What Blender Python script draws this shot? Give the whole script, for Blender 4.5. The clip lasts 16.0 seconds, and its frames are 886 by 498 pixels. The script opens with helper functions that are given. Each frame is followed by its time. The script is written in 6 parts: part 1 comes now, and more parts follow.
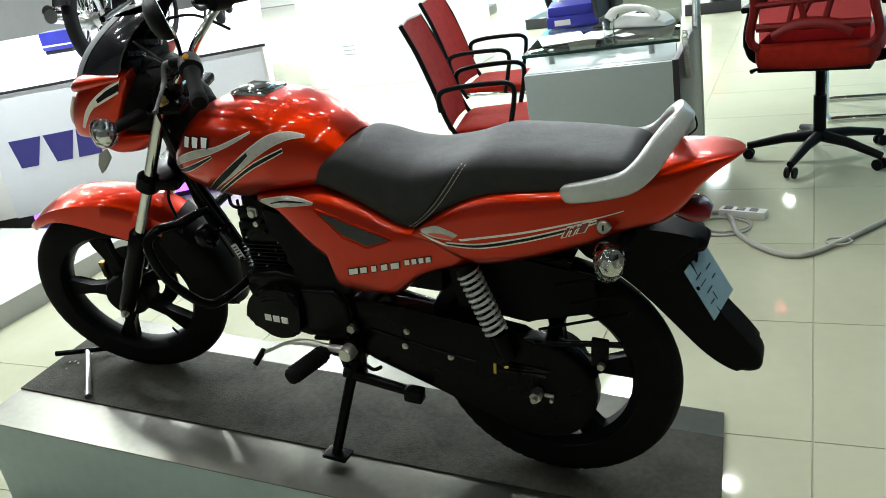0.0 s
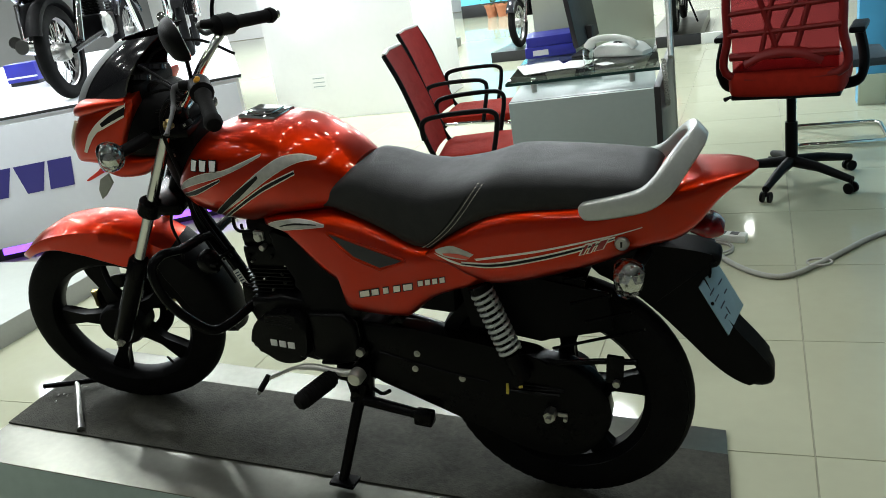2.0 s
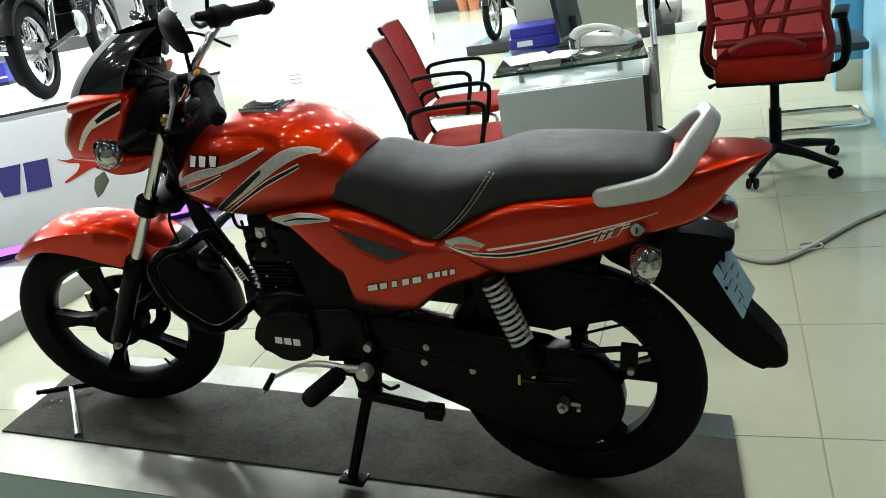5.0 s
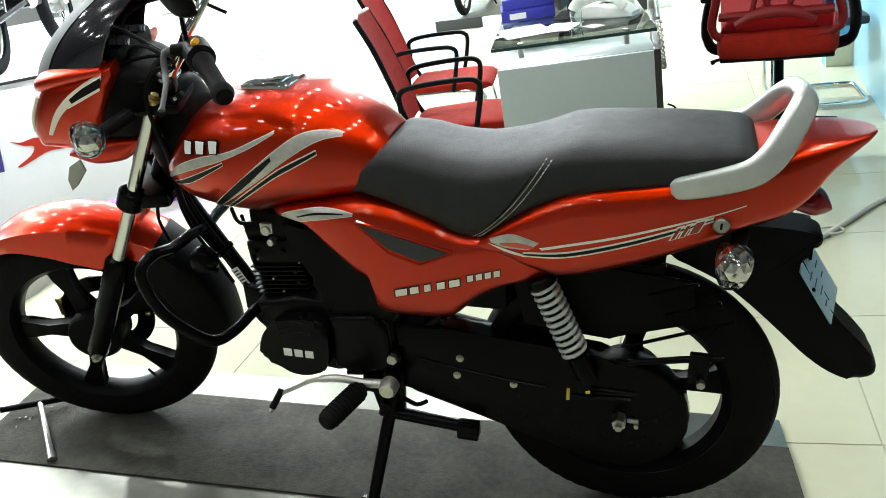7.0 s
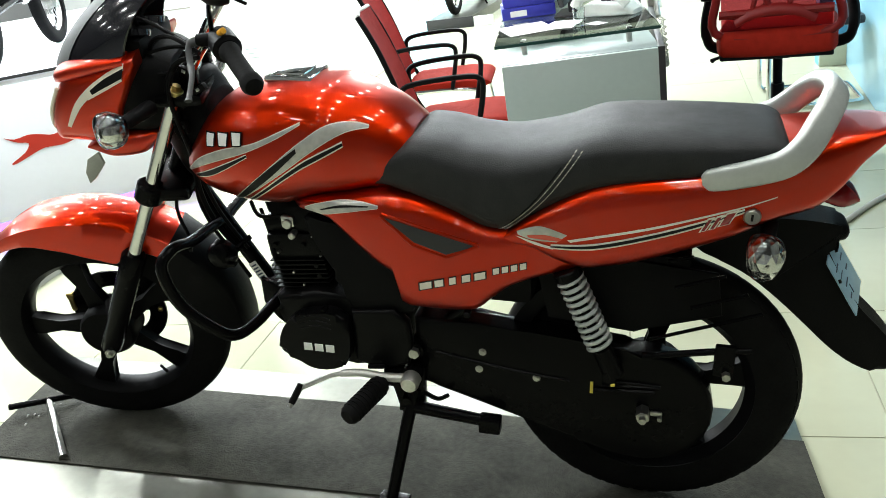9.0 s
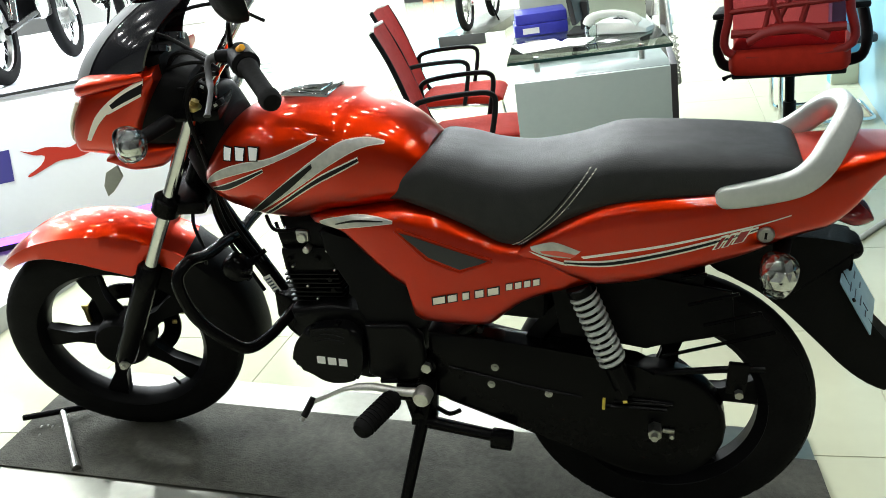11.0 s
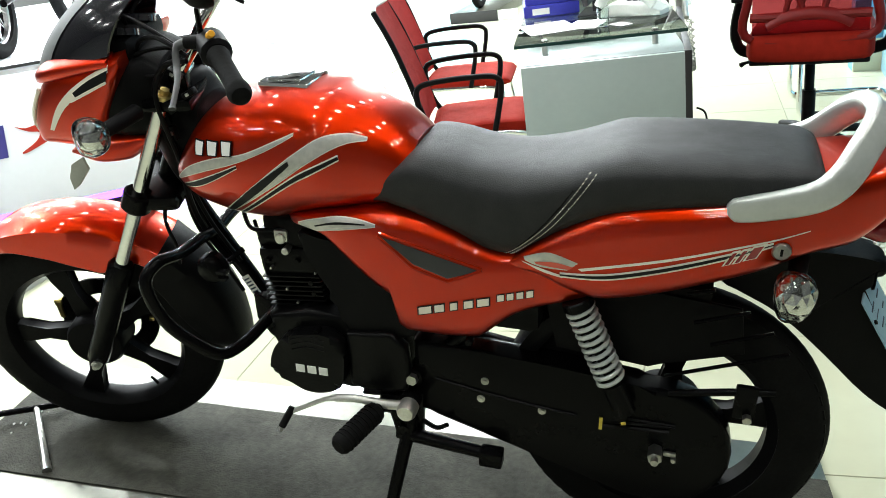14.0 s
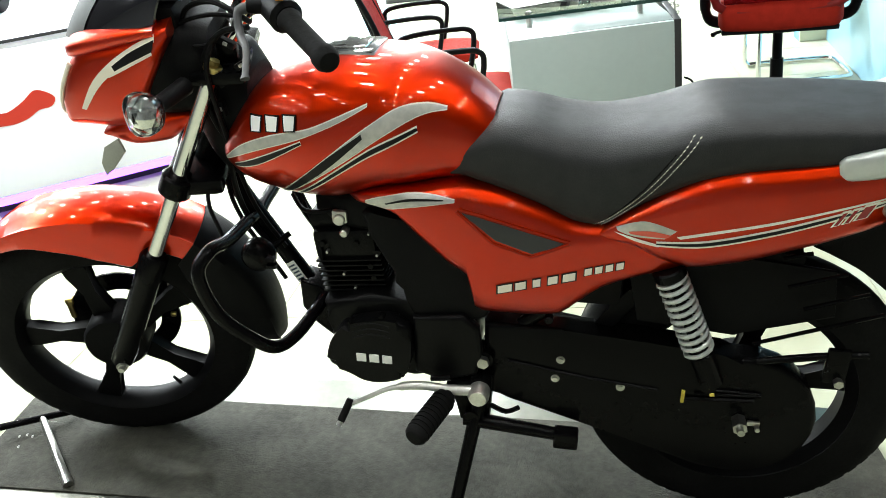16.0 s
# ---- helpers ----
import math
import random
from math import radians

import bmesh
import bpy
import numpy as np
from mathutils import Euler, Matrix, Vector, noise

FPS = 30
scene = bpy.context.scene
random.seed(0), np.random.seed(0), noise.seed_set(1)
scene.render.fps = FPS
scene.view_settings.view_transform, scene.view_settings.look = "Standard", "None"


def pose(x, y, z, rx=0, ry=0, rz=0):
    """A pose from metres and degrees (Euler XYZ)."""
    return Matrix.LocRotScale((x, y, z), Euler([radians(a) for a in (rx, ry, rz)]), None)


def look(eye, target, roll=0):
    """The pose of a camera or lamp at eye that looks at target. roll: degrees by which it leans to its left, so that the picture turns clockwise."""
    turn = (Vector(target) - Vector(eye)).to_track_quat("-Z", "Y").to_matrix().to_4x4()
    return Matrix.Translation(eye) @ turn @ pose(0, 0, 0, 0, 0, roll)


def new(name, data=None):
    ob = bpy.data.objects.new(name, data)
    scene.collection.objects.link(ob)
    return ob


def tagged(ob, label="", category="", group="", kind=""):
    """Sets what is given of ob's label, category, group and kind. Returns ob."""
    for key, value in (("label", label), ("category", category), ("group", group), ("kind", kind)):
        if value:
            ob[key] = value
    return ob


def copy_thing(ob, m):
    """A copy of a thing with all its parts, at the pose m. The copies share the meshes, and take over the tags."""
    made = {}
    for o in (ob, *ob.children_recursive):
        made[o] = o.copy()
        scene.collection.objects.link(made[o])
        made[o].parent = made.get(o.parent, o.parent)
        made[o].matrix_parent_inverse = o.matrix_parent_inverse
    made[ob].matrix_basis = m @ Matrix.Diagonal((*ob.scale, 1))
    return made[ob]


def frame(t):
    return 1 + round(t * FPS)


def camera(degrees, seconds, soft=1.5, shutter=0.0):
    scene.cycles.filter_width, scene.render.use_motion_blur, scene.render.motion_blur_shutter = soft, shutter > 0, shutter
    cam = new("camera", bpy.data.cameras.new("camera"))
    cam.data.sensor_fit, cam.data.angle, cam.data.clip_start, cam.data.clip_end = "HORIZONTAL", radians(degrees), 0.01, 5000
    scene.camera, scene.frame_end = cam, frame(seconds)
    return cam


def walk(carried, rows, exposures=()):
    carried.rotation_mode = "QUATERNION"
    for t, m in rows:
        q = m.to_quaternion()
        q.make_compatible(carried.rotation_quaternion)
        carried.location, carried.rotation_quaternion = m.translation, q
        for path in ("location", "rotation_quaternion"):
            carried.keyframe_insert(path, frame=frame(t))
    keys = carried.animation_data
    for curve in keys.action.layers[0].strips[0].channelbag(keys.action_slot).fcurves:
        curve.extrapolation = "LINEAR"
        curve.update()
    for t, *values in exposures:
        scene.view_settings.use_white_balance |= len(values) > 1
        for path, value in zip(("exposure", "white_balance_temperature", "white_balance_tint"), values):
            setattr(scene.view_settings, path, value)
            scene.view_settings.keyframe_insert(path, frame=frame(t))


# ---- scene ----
cam = camera(56.78, 16.0, soft=0.9)
PATH = [
    (0, (1.2037, -1.6166, 1.3969), (0.4658, -0.1151, 0.7328), -9.62),
    (0.5, (1.2103, -1.6360, 1.3974), (0.4253, -0.1463, 0.7615), -9.37),
    (1, (1.1766, -1.6475, 1.4006), (0.4161, -0.1342, 0.7910), -9.58),
    (1.5, (1.1355, -1.6622, 1.3945), (0.4481, -0.1165, 0.7794), -9.11),
    (2, (1.0946, -1.6731, 1.3903), (0.4387, -0.1120, 0.7798), -9.17),
    (2.5, (1.0669, -1.6849, 1.3882), (0.4459, -0.1092, 0.7787), -9.04),
    (3, (1.0527, -1.6984, 1.3887), (0.4564, -0.1149, 0.7748), -8.56),
    (3.5, (1.0484, -1.6991, 1.3866), (0.4632, -0.1110, 0.7738), -8.45),
    (4, (1.0518, -1.6962, 1.3882), (0.4515, -0.1143, 0.7738), -8.50),
    (4.5, (1.0385, -1.7007, 1.3814), (0.4226, -0.1265, 0.7631), -9.06),
    (4.7, (1.0303, -1.6981, 1.3844), (0.4146, -0.1246, 0.7638), -9.51),
    (6.8, (0.7994, -1.4841, 1.3647), (0.2802, 0.0980, 0.6810), -9.79),
    (7, (0.7778, -1.4938, 1.3605), (0.2631, 0.0887, 0.6744), -9.55),
    (7.5, (0.7440, -1.5156, 1.3606), (0.2731, 0.0828, 0.6799), -9.60),
    (8, (0.7248, -1.5192, 1.3579), (0.2862, 0.0860, 0.6717), -9.27),
    (8.5, (0.7058, -1.5169, 1.3561), (0.2418, 0.0778, 0.6622), -9.24),
    (9, (0.6999, -1.5125, 1.3556), (0.2176, 0.0786, 0.6658), -9.14),
    (9.5, (0.6994, -1.5155, 1.3577), (0.1838, 0.0731, 0.6865), -9.27),
    (10, (0.6972, -1.5217, 1.3609), (0.1825, 0.0742, 0.7064), -8.96),
    (12.5, (0.6804, -1.5230, 1.3564), (0.2066, 0.0802, 0.6892), -8.66),
    (13, (0.6696, -1.4986, 1.3528), (0.1881, 0.0886, 0.6535), -8.24),
    (13.5, (0.6860, -1.4415, 1.3627), (0.1891, 0.1431, 0.6683), -7.87),
    (14, (0.7034, -1.3834, 1.3606), (0.1785, 0.1893, 0.6596), -8.16),
    (14.5, (0.6653, -1.3429, 1.3531), (0.1829, 0.2250, 0.6120), -7.69),
    (15, (0.5421, -1.3342, 1.3564), (0.1631, 0.2595, 0.6105), -9.02),
    (15.5, (0.4513, -1.3610, 1.3537), (0.0880, 0.2309, 0.5963), -9.43),
    (16, (0.4160, -1.3720, 1.3504), (0.0552, 0.2215, 0.5950), -8.31),
]
walk(cam, [(t, look(eye, target, roll)) for t, eye, target, roll in PATH],
     exposures=[(0.0, -1.08), (0.7, -1.22), (2.0, -1.52), (3.6, -1.52), (4.7, -1.35), (6.8, -0.60), (10.0, -0.64), (12.5, -0.54), (14.0, -0.46), (16.0, -0.20)])

# ---- light ----
world = bpy.data.worlds.new("showroom_air")
scene.world = world
world.use_nodes = True
world.node_tree.nodes["Background"].inputs[0].default_value = (0.75, 0.88, 1.0, 1)
world.node_tree.nodes["Background"].inputs[1].default_value = 0.6
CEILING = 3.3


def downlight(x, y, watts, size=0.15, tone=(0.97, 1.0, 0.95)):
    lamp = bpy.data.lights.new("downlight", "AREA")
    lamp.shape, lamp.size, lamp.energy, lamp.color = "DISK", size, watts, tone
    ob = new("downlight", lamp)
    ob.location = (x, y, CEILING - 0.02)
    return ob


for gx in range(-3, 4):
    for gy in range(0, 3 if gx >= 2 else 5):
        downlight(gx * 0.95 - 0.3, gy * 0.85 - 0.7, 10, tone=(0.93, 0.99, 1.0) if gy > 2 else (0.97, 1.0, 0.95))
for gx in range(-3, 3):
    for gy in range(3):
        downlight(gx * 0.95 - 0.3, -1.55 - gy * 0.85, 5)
# large lamps added to push the far hall to white, layout made up
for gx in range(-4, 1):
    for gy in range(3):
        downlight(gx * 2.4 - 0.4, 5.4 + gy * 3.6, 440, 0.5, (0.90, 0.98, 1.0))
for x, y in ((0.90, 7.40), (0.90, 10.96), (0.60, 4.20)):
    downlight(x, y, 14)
# added lamps without a known source, to brighten the plinth and its board
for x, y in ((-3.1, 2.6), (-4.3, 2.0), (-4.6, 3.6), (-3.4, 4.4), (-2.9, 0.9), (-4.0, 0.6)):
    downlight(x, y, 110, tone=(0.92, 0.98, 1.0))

# ---- materials ----
def material(name, color, rough=0.5, metal=0.0, coat=0.0, vary=0.0, scale=8.0, bump=0.0, bump_scale=60.0, second=None, spread=(0.35, 0.65), ior=1.5, gloss=0.5):
    """Principled material with a coarse and a fine noise in its colour, and fine relief."""
    m = bpy.data.materials.new(name)
    m.use_nodes = True
    nt = m.node_tree
    b = nt.nodes["Principled BSDF"]
    b.inputs["Base Color"].default_value = (*color, 1)
    b.inputs["Roughness"].default_value = rough
    b.inputs["Metallic"].default_value = metal
    b.inputs["Coat Weight"].default_value = coat
    b.inputs["Coat Roughness"].default_value = 0.012
    b.inputs["IOR"].default_value = ior
    b.inputs["Specular IOR Level"].default_value = gloss
    if vary or second or bump:
        co = nt.nodes.new("ShaderNodeTexCoord")
    if vary or second:
        n1 = nt.nodes.new("ShaderNodeTexNoise")
        n1.inputs["Scale"].default_value = scale
        n1.inputs["Detail"].default_value = 6
        n2 = nt.nodes.new("ShaderNodeTexNoise")
        n2.inputs["Scale"].default_value = scale * 9
        n2.inputs["Detail"].default_value = 3
        nt.links.new(co.outputs["Object"], n1.inputs["Vector"])
        nt.links.new(co.outputs["Object"], n2.inputs["Vector"])
        mix = nt.nodes.new("ShaderNodeMath")
        mix.operation = "MULTIPLY_ADD"
        mix.inputs[1].default_value = 0.35
        nt.links.new(n2.outputs["Fac"], mix.inputs[0])
        half = nt.nodes.new("ShaderNodeMath")
        half.operation = "MULTIPLY"
        half.inputs[1].default_value = 0.65
        nt.links.new(n1.outputs["Fac"], half.inputs[0])
        nt.links.new(half.outputs[0], mix.inputs[2])
        ramp = nt.nodes.new("ShaderNodeValToRGB")
        ramp.color_ramp.elements[0].position, ramp.color_ramp.elements[1].position = spread
        other = second or tuple(min(1.0, c * (1 - vary)) for c in color)
        ramp.color_ramp.elements[0].color = (*other, 1)
        ramp.color_ramp.elements[1].color = (*color, 1)
        nt.links.new(mix.outputs[0], ramp.inputs["Fac"])
        nt.links.new(ramp.outputs["Color"], b.inputs["Base Color"])
        rr = nt.nodes.new("ShaderNodeMapRange")
        rr.inputs["To Min"].default_value = min(1.0, rough * 1.25)
        rr.inputs["To Max"].default_value = rough * 0.85
        nt.links.new(mix.outputs[0], rr.inputs["Value"])
        nt.links.new(rr.outputs["Result"], b.inputs["Roughness"])
    if bump:
        n3 = nt.nodes.new("ShaderNodeTexNoise")
        n3.inputs["Scale"].default_value = bump_scale
        n3.inputs["Detail"].default_value = 4
        nt.links.new(co.outputs["Object"], n3.inputs["Vector"])
        bp = nt.nodes.new("ShaderNodeBump")
        bp.inputs["Strength"].default_value = bump
        bp.inputs["Distance"].default_value = 0.004
        nt.links.new(n3.outputs["Fac"], bp.inputs["Height"])
        nt.links.new(bp.outputs["Normal"], b.inputs["Normal"])
    return m


def glowing(name, color, strength):
    m = bpy.data.materials.new(name)
    m.use_nodes = True
    b = m.node_tree.nodes["Principled BSDF"]
    b.inputs["Base Color"].default_value = (*color, 1)
    b.inputs["Emission Color"].default_value = (*color, 1)
    b.inputs["Emission Strength"].default_value = strength
    return m


def clear(name, color, rough=0.0, weight=1.0):
    m = material(name, color, rough)
    m.node_tree.nodes["Principled BSDF"].inputs["Transmission Weight"].default_value = weight
    return m


RED = material("orange_red_metallic_paint", (0.49, 0.020, 0.0006), 0.30, 0.86, 0.64, vary=0.10, scale=3, gloss=0.04)
RED_DECAL = material("bright_red_film", (0.60, 0.05, 0.02), 0.3, 0, 0.8)
SILVER_DECAL = material("silver_film", (0.56, 0.55, 0.50), 0.33, 0.45, 0.5, scale=9, second=(0.36, 0.36, 0.33), spread=(0.36, 0.60))
CREAM_DECAL = material("cream_film", (0.80, 0.74, 0.62), 0.4, 0, 0.6)
BLACK_DECAL = material("black_film", (0.006, 0.006, 0.006), 0.35, 0, 0.15, gloss=0.1)
WHITE_DECAL = material("white_film", (0.82, 0.82, 0.80), 0.4, 0, 0.5)
VINYL = material("charcoal_seat_vinyl", (0.025, 0.026, 0.027), 0.52, vary=0.25, scale=30, bump=0.25, bump_scale=420, gloss=0.20)
RUBBER = material("tyre_rubber", (0.006, 0.006, 0.006), 0.75, vary=0.4, scale=14, bump=0.2, bump_scale=120, gloss=0.10)
SATIN = material("satin_black_paint", (0.003, 0.003, 0.0033), 0.22, vary=0.35, scale=10, gloss=0.07)
ALLOY = material("black_alloy_paint", (0.004, 0.004, 0.0045), 0.45, vary=0.3, scale=12, gloss=0.06)
PLASTIC = material("matt_black_plastic", (0.004, 0.004, 0.0045), 0.50, vary=0.3, scale=16, bump=0.12, bump_scale=300, gloss=0.08)
GREY_PLASTIC = material("dark_grey_plastic", (0.022, 0.023, 0.025), 0.5, vary=0.25, scale=12)
GUNMETAL = material("engine_black_cast", (0.003, 0.003, 0.0033), 0.30, 0.0, vary=0.4, scale=25, bump=0.2, bump_scale=180, gloss=0.09)
CHROME = material("chrome", (0.78, 0.78, 0.76), 0.09, 1.0, vary=0.15, scale=20)
STEEL = material("zinc_steel", (0.50, 0.50, 0.47), 0.32, 1.0, vary=0.3, scale=40)
BRUSHED = material("brushed_steel_sheet", (0.18, 0.183, 0.155), 0.34, 1.0, vary=0.2, scale=5, bump=0.02, bump_scale=30)
GRAB = material("silver_grey_paint", (0.50, 0.53, 0.51), 0.30, 0.25, 0.6, vary=0.12, scale=14)
ALU = material("cast_aluminium", (0.62, 0.62, 0.58), 0.36, 0.9, vary=0.25, scale=30)
LENS = clear("clear_lens", (0.90, 0.93, 0.92), 0.0)
AMBER = material("amber_switch", (0.85, 0.40, 0.02), 0.4)
RED_LENS = material("dark_red_lens", (0.25, 0.008, 0.01), 0.18, coat=0.6)
YELLOW = material("yellow_mark", (0.65, 0.50, 0.06), 0.6)
PLATE_BLUE = material("pale_blue_film", (0.30, 0.50, 0.62), 0.35, vary=0.12, scale=30)
INK = material("dark_ink", (0.03, 0.05, 0.09), 0.5)
BRASS = material("yellow_passivated_steel", (0.55, 0.42, 0.16), 0.3, 1.0, vary=0.2, scale=40)
SMOKE = material("smoked_screen", (0.010, 0.010, 0.013), 0.12, coat=0.6)
MIRROR = material("mirror_glass", (0.9, 0.9, 0.9), 0.02, 1.0)
MAT = material("charcoal_rubber_mat", (0.060, 0.060, 0.047), 0.80, vary=0.55, scale=7, bump=0.8, bump_scale=210, gloss=0.3)
PLINTH = material("blue_grey_paint", (0.40, 0.51, 0.50), 0.5, vary=0.15, scale=3)
TILE = material("cream_polished_tile", (0.40, 0.41, 0.30), 0.06, vary=0.06, scale=2.2, gloss=0.22)
GROUT = material("tile_joint", (0.30, 0.29, 0.22), 0.8)
WHITE_WALL = material("white_emulsion", (0.82, 0.82, 0.81), 0.7, vary=0.04, scale=2)
DARK_CEILING = material("dark_grey_ceiling_paint", (0.06, 0.06, 0.065), 0.8, vary=0.1, scale=2)
GREY_WALL = material("dark_grey_emulsion", (0.19, 0.19, 0.19), 0.75, vary=0.06, scale=2)
BLUE_WALL = material("sky_blue_paint", (0.07, 0.30, 0.48), 0.45, vary=0.08, scale=2)
DESK_GREY = material("grey_desk_laminate", (0.31, 0.37, 0.36), 0.42, vary=0.08, scale=4)
DESK_TOP = material("pale_grey_laminate", (0.20, 0.24, 0.23), 0.35, vary=0.06, scale=4)
BLACK_BOARD = material("black_laminate", (0.012, 0.012, 0.014), 0.45, vary=0.2, scale=6)
BLUE_GLOSS = material("pale_blue_gloss", (0.28, 0.52, 0.64), 0.22, vary=0.08, scale=2)
CYAN = material("cyan_board", (0.12, 0.55, 0.75), 0.5)
GLASS = clear("green_tinted_glass", (0.90, 0.97, 0.94), 0.0)
CHAIR_RED = material("red_mesh_fabric", (0.26, 0.008, 0.006), 0.75, vary=0.25, scale=30, bump=0.4, bump_scale=500, gloss=0.1)
SEAT_RED = material("red_seat_fabric", (0.25, 0.012, 0.005), 0.78, vary=0.2, scale=25, bump=0.4, bump_scale=400, gloss=0.1)
NAVY = material("navy_lettering", (0.035, 0.03, 0.20), 0.45)
LOGO_RED = material("red_lettering", (0.40, 0.014, 0.002), 0.45)
FOLDER = material("royal_blue_card", (0.03, 0.035, 0.38), 0.45, vary=0.15, scale=12)
PAPER = material("white_paper", (0.82, 0.82, 0.80), 0.7, vary=0.05, scale=20)
PHONE = material("off_white_plastic", (0.62, 0.64, 0.60), 0.4, vary=0.06, scale=10)
CABLE = material("grey_cable", (0.36, 0.36, 0.32), 0.55, vary=0.2, scale=20)
DARK_RED = material("dark_red_plastic", (0.13, 0.004, 0.003), 0.45, vary=0.15, scale=12, gloss=0.2)
NET = clear("red_net", (0.36, 0.05, 0.06), 0.0, 0.98)
NET.node_tree.nodes["Principled BSDF"].inputs["IOR"].default_value = 1.05
REFLECTOR = material("grey_reflector_plastic", (0.30, 0.31, 0.27), 0.4, vary=0.15, scale=30)
BOARD_WHITE = material("pale_grey_board", (0.74, 0.76, 0.82), 0.45, vary=0.04, scale=3)
GREEN_EDGE = material("dark_green_glass_edge", (0.015, 0.04, 0.035), 0.15)
PLATFORM = material("white_gloss_board", (0.50, 0.53, 0.49), 0.18, vary=0.05, scale=3, gloss=0.3)
RISER = material("grey_riser_paint", (0.36, 0.37, 0.34), 0.5, vary=0.1, scale=6)
SCREEN_GREEN = material("pale_green_panel", (0.50, 0.55, 0.42), 0.5, vary=0.06, scale=3)
SCREEN_SHEEN = material("pale_grey_sheen", (0.11, 0.12, 0.12), 0.55, vary=0.1, scale=30)
VIOLET = glowing("violet_light_strip", (0.33, 0.12, 1.0), 5.0)
TERRACOTTA = material("terracotta", (0.40, 0.15, 0.07), 0.8, vary=0.2, scale=20)
LEAF = material("leaf_green", (0.06, 0.16, 0.04), 0.6, vary=0.3, scale=20)

# ---- building tools ----
def thing(name, label, category, matrix=None, group="", kind=""):
    ob = new(name)
    if matrix is not None:
        ob.matrix_world = matrix
    return tagged(ob, label, category, group, kind)


def mesh_of(name, bm, mat, smooth=40):
    bmesh.ops.recalc_face_normals(bm, faces=bm.faces)
    me = bpy.data.meshes.new(name)
    bm.to_mesh(me)
    bm.free()
    me.materials.append(mat)
    if smooth:
        me.polygons.foreach_set("use_smooth", [True] * len(me.polygons))
        me.set_sharp_from_angle(angle=radians(smooth))
    return me


def part(name, bm, mat, parent=None, label="", smooth=40):
    ob = new(name, mesh_of(name, bm, mat, smooth))
    if parent is not None:
        ob.parent = parent
    return tagged(ob, label)


def solid(name, bm, mat, label, category, kind="", group="", smooth=40):
    return tagged(new(name, mesh_of(name, bm, mat, smooth)), label, category, group, kind)


def joined(*bms):
    out = bmesh.new()
    for b in bms:
        me = bpy.data.meshes.new("piece")
        b.to_mesh(me)
        out.from_mesh(me)
        bpy.data.meshes.remove(me)
        b.free()
    return out


def moved(bm, m):
    bmesh.ops.transform(bm, matrix=m, verts=bm.verts)
    return bm


def box(x0, x1, y0, y1, z0, z1, bevel=0.0, segments=2):
    bm = bmesh.new()
    bmesh.ops.create_cube(bm, size=1.0)
    for v in bm.verts:
        v.co = Vector(((x0 + x1) / 2 + v.co.x * (x1 - x0), (y0 + y1) / 2 + v.co.y * (y1 - y0), (z0 + z1) / 2 + v.co.z * (z1 - z0)))
    if bevel:
        bmesh.ops.bevel(bm, geom=bm.edges[:], offset=bevel, segments=segments, affect="EDGES", profile=0.6)
    return bm


def curve(points, steps=6, closed=False):
    """Catmull-Rom through the points."""
    p = [Vector(q) for q in points]
    n, out = len(p), []
    for i in range(n if closed else n - 1):
        if closed:
            a, b, c, d = p[i - 1], p[i], p[(i + 1) % n], p[(i + 2) % n]
        else:
            a, b, c, d = p[max(i - 1, 0)], p[i], p[i + 1], p[min(i + 2, n - 1)]
        for k in range(steps):
            t = k / steps
            out.append(0.5 * ((2 * b) + (c - a) * t + (2 * a - 5 * b + 4 * c - d) * t * t + (3 * b - a - 3 * c + d) * t ** 3))
    if not closed:
        out.append(p[-1])
    return out


def tube(points, radius, seg=10, closed=False, flat=1.0):
    """A round tube along points; radius may be one number or one for each point."""
    p = [Vector(q) for q in points]
    n = len(p)
    rad = radius if isinstance(radius, (list, tuple)) else [radius] * n
    bm = bmesh.new()
    rings, side = [], None
    for i in range(n):
        ahead = (p[(i + 1) % n] - p[i - 1]) if closed else (p[min(i + 1, n - 1)] - p[max(i - 1, 0)])
        ahead.normalize()
        if side is None:
            side = ahead.orthogonal().normalized()
        side = (side - ahead * side.dot(ahead)).normalized()
        up = ahead.cross(side)
        rings.append([bm.verts.new(p[i] + rad[i] * (math.cos(a) * side + flat * math.sin(a) * up)) for a in (2 * math.pi * k / seg for k in range(seg))])
    for i in range(n if closed else n - 1):
        r, s = rings[i], rings[(i + 1) % n]
        for k in range(seg):
            bm.faces.new((r[k], r[(k + 1) % seg], s[(k + 1) % seg], s[k]))
    if not closed:
        bm.faces.new(rings[0][::-1])
        bm.faces.new(rings[-1])
    return bm


def rod(a, b, r, r2=None, seg=16, bevel=0.0):
    a, b = Vector(a), Vector(b)
    r2 = r if r2 is None else r2
    if bevel:
        d = (b - a).normalized() * bevel
        return tube([a, a + d, b - d, b], [r - bevel, r, r2, r2 - bevel], seg)
    return tube([a, b], [r, r2], seg)


def lathe(profile, centre=(0, 0, 0), seg=48, closed=False):
    """profile: (radius, y) pairs turned round the y axis."""
    bm = bmesh.new()
    rings = []
    for r, y in profile:
        rings.append([bm.verts.new((centre[0] + r * math.cos(2 * math.pi * k / seg), centre[1] + y, centre[2] + r * math.sin(2 * math.pi * k / seg))) for k in range(seg)])
    n = len(rings)
    for i in range(n if closed else n - 1):
        a, b = rings[i], rings[(i + 1) % n]
        for k in range(seg):
            bm.faces.new((a[k], a[(k + 1) % seg], b[(k + 1) % seg], b[k]))
    if not closed:
        for ring in (rings[0], rings[-1]):
            if (ring[0].co - ring[seg // 2].co).length > 1e-4:
                bm.faces.new(ring)
    return bm


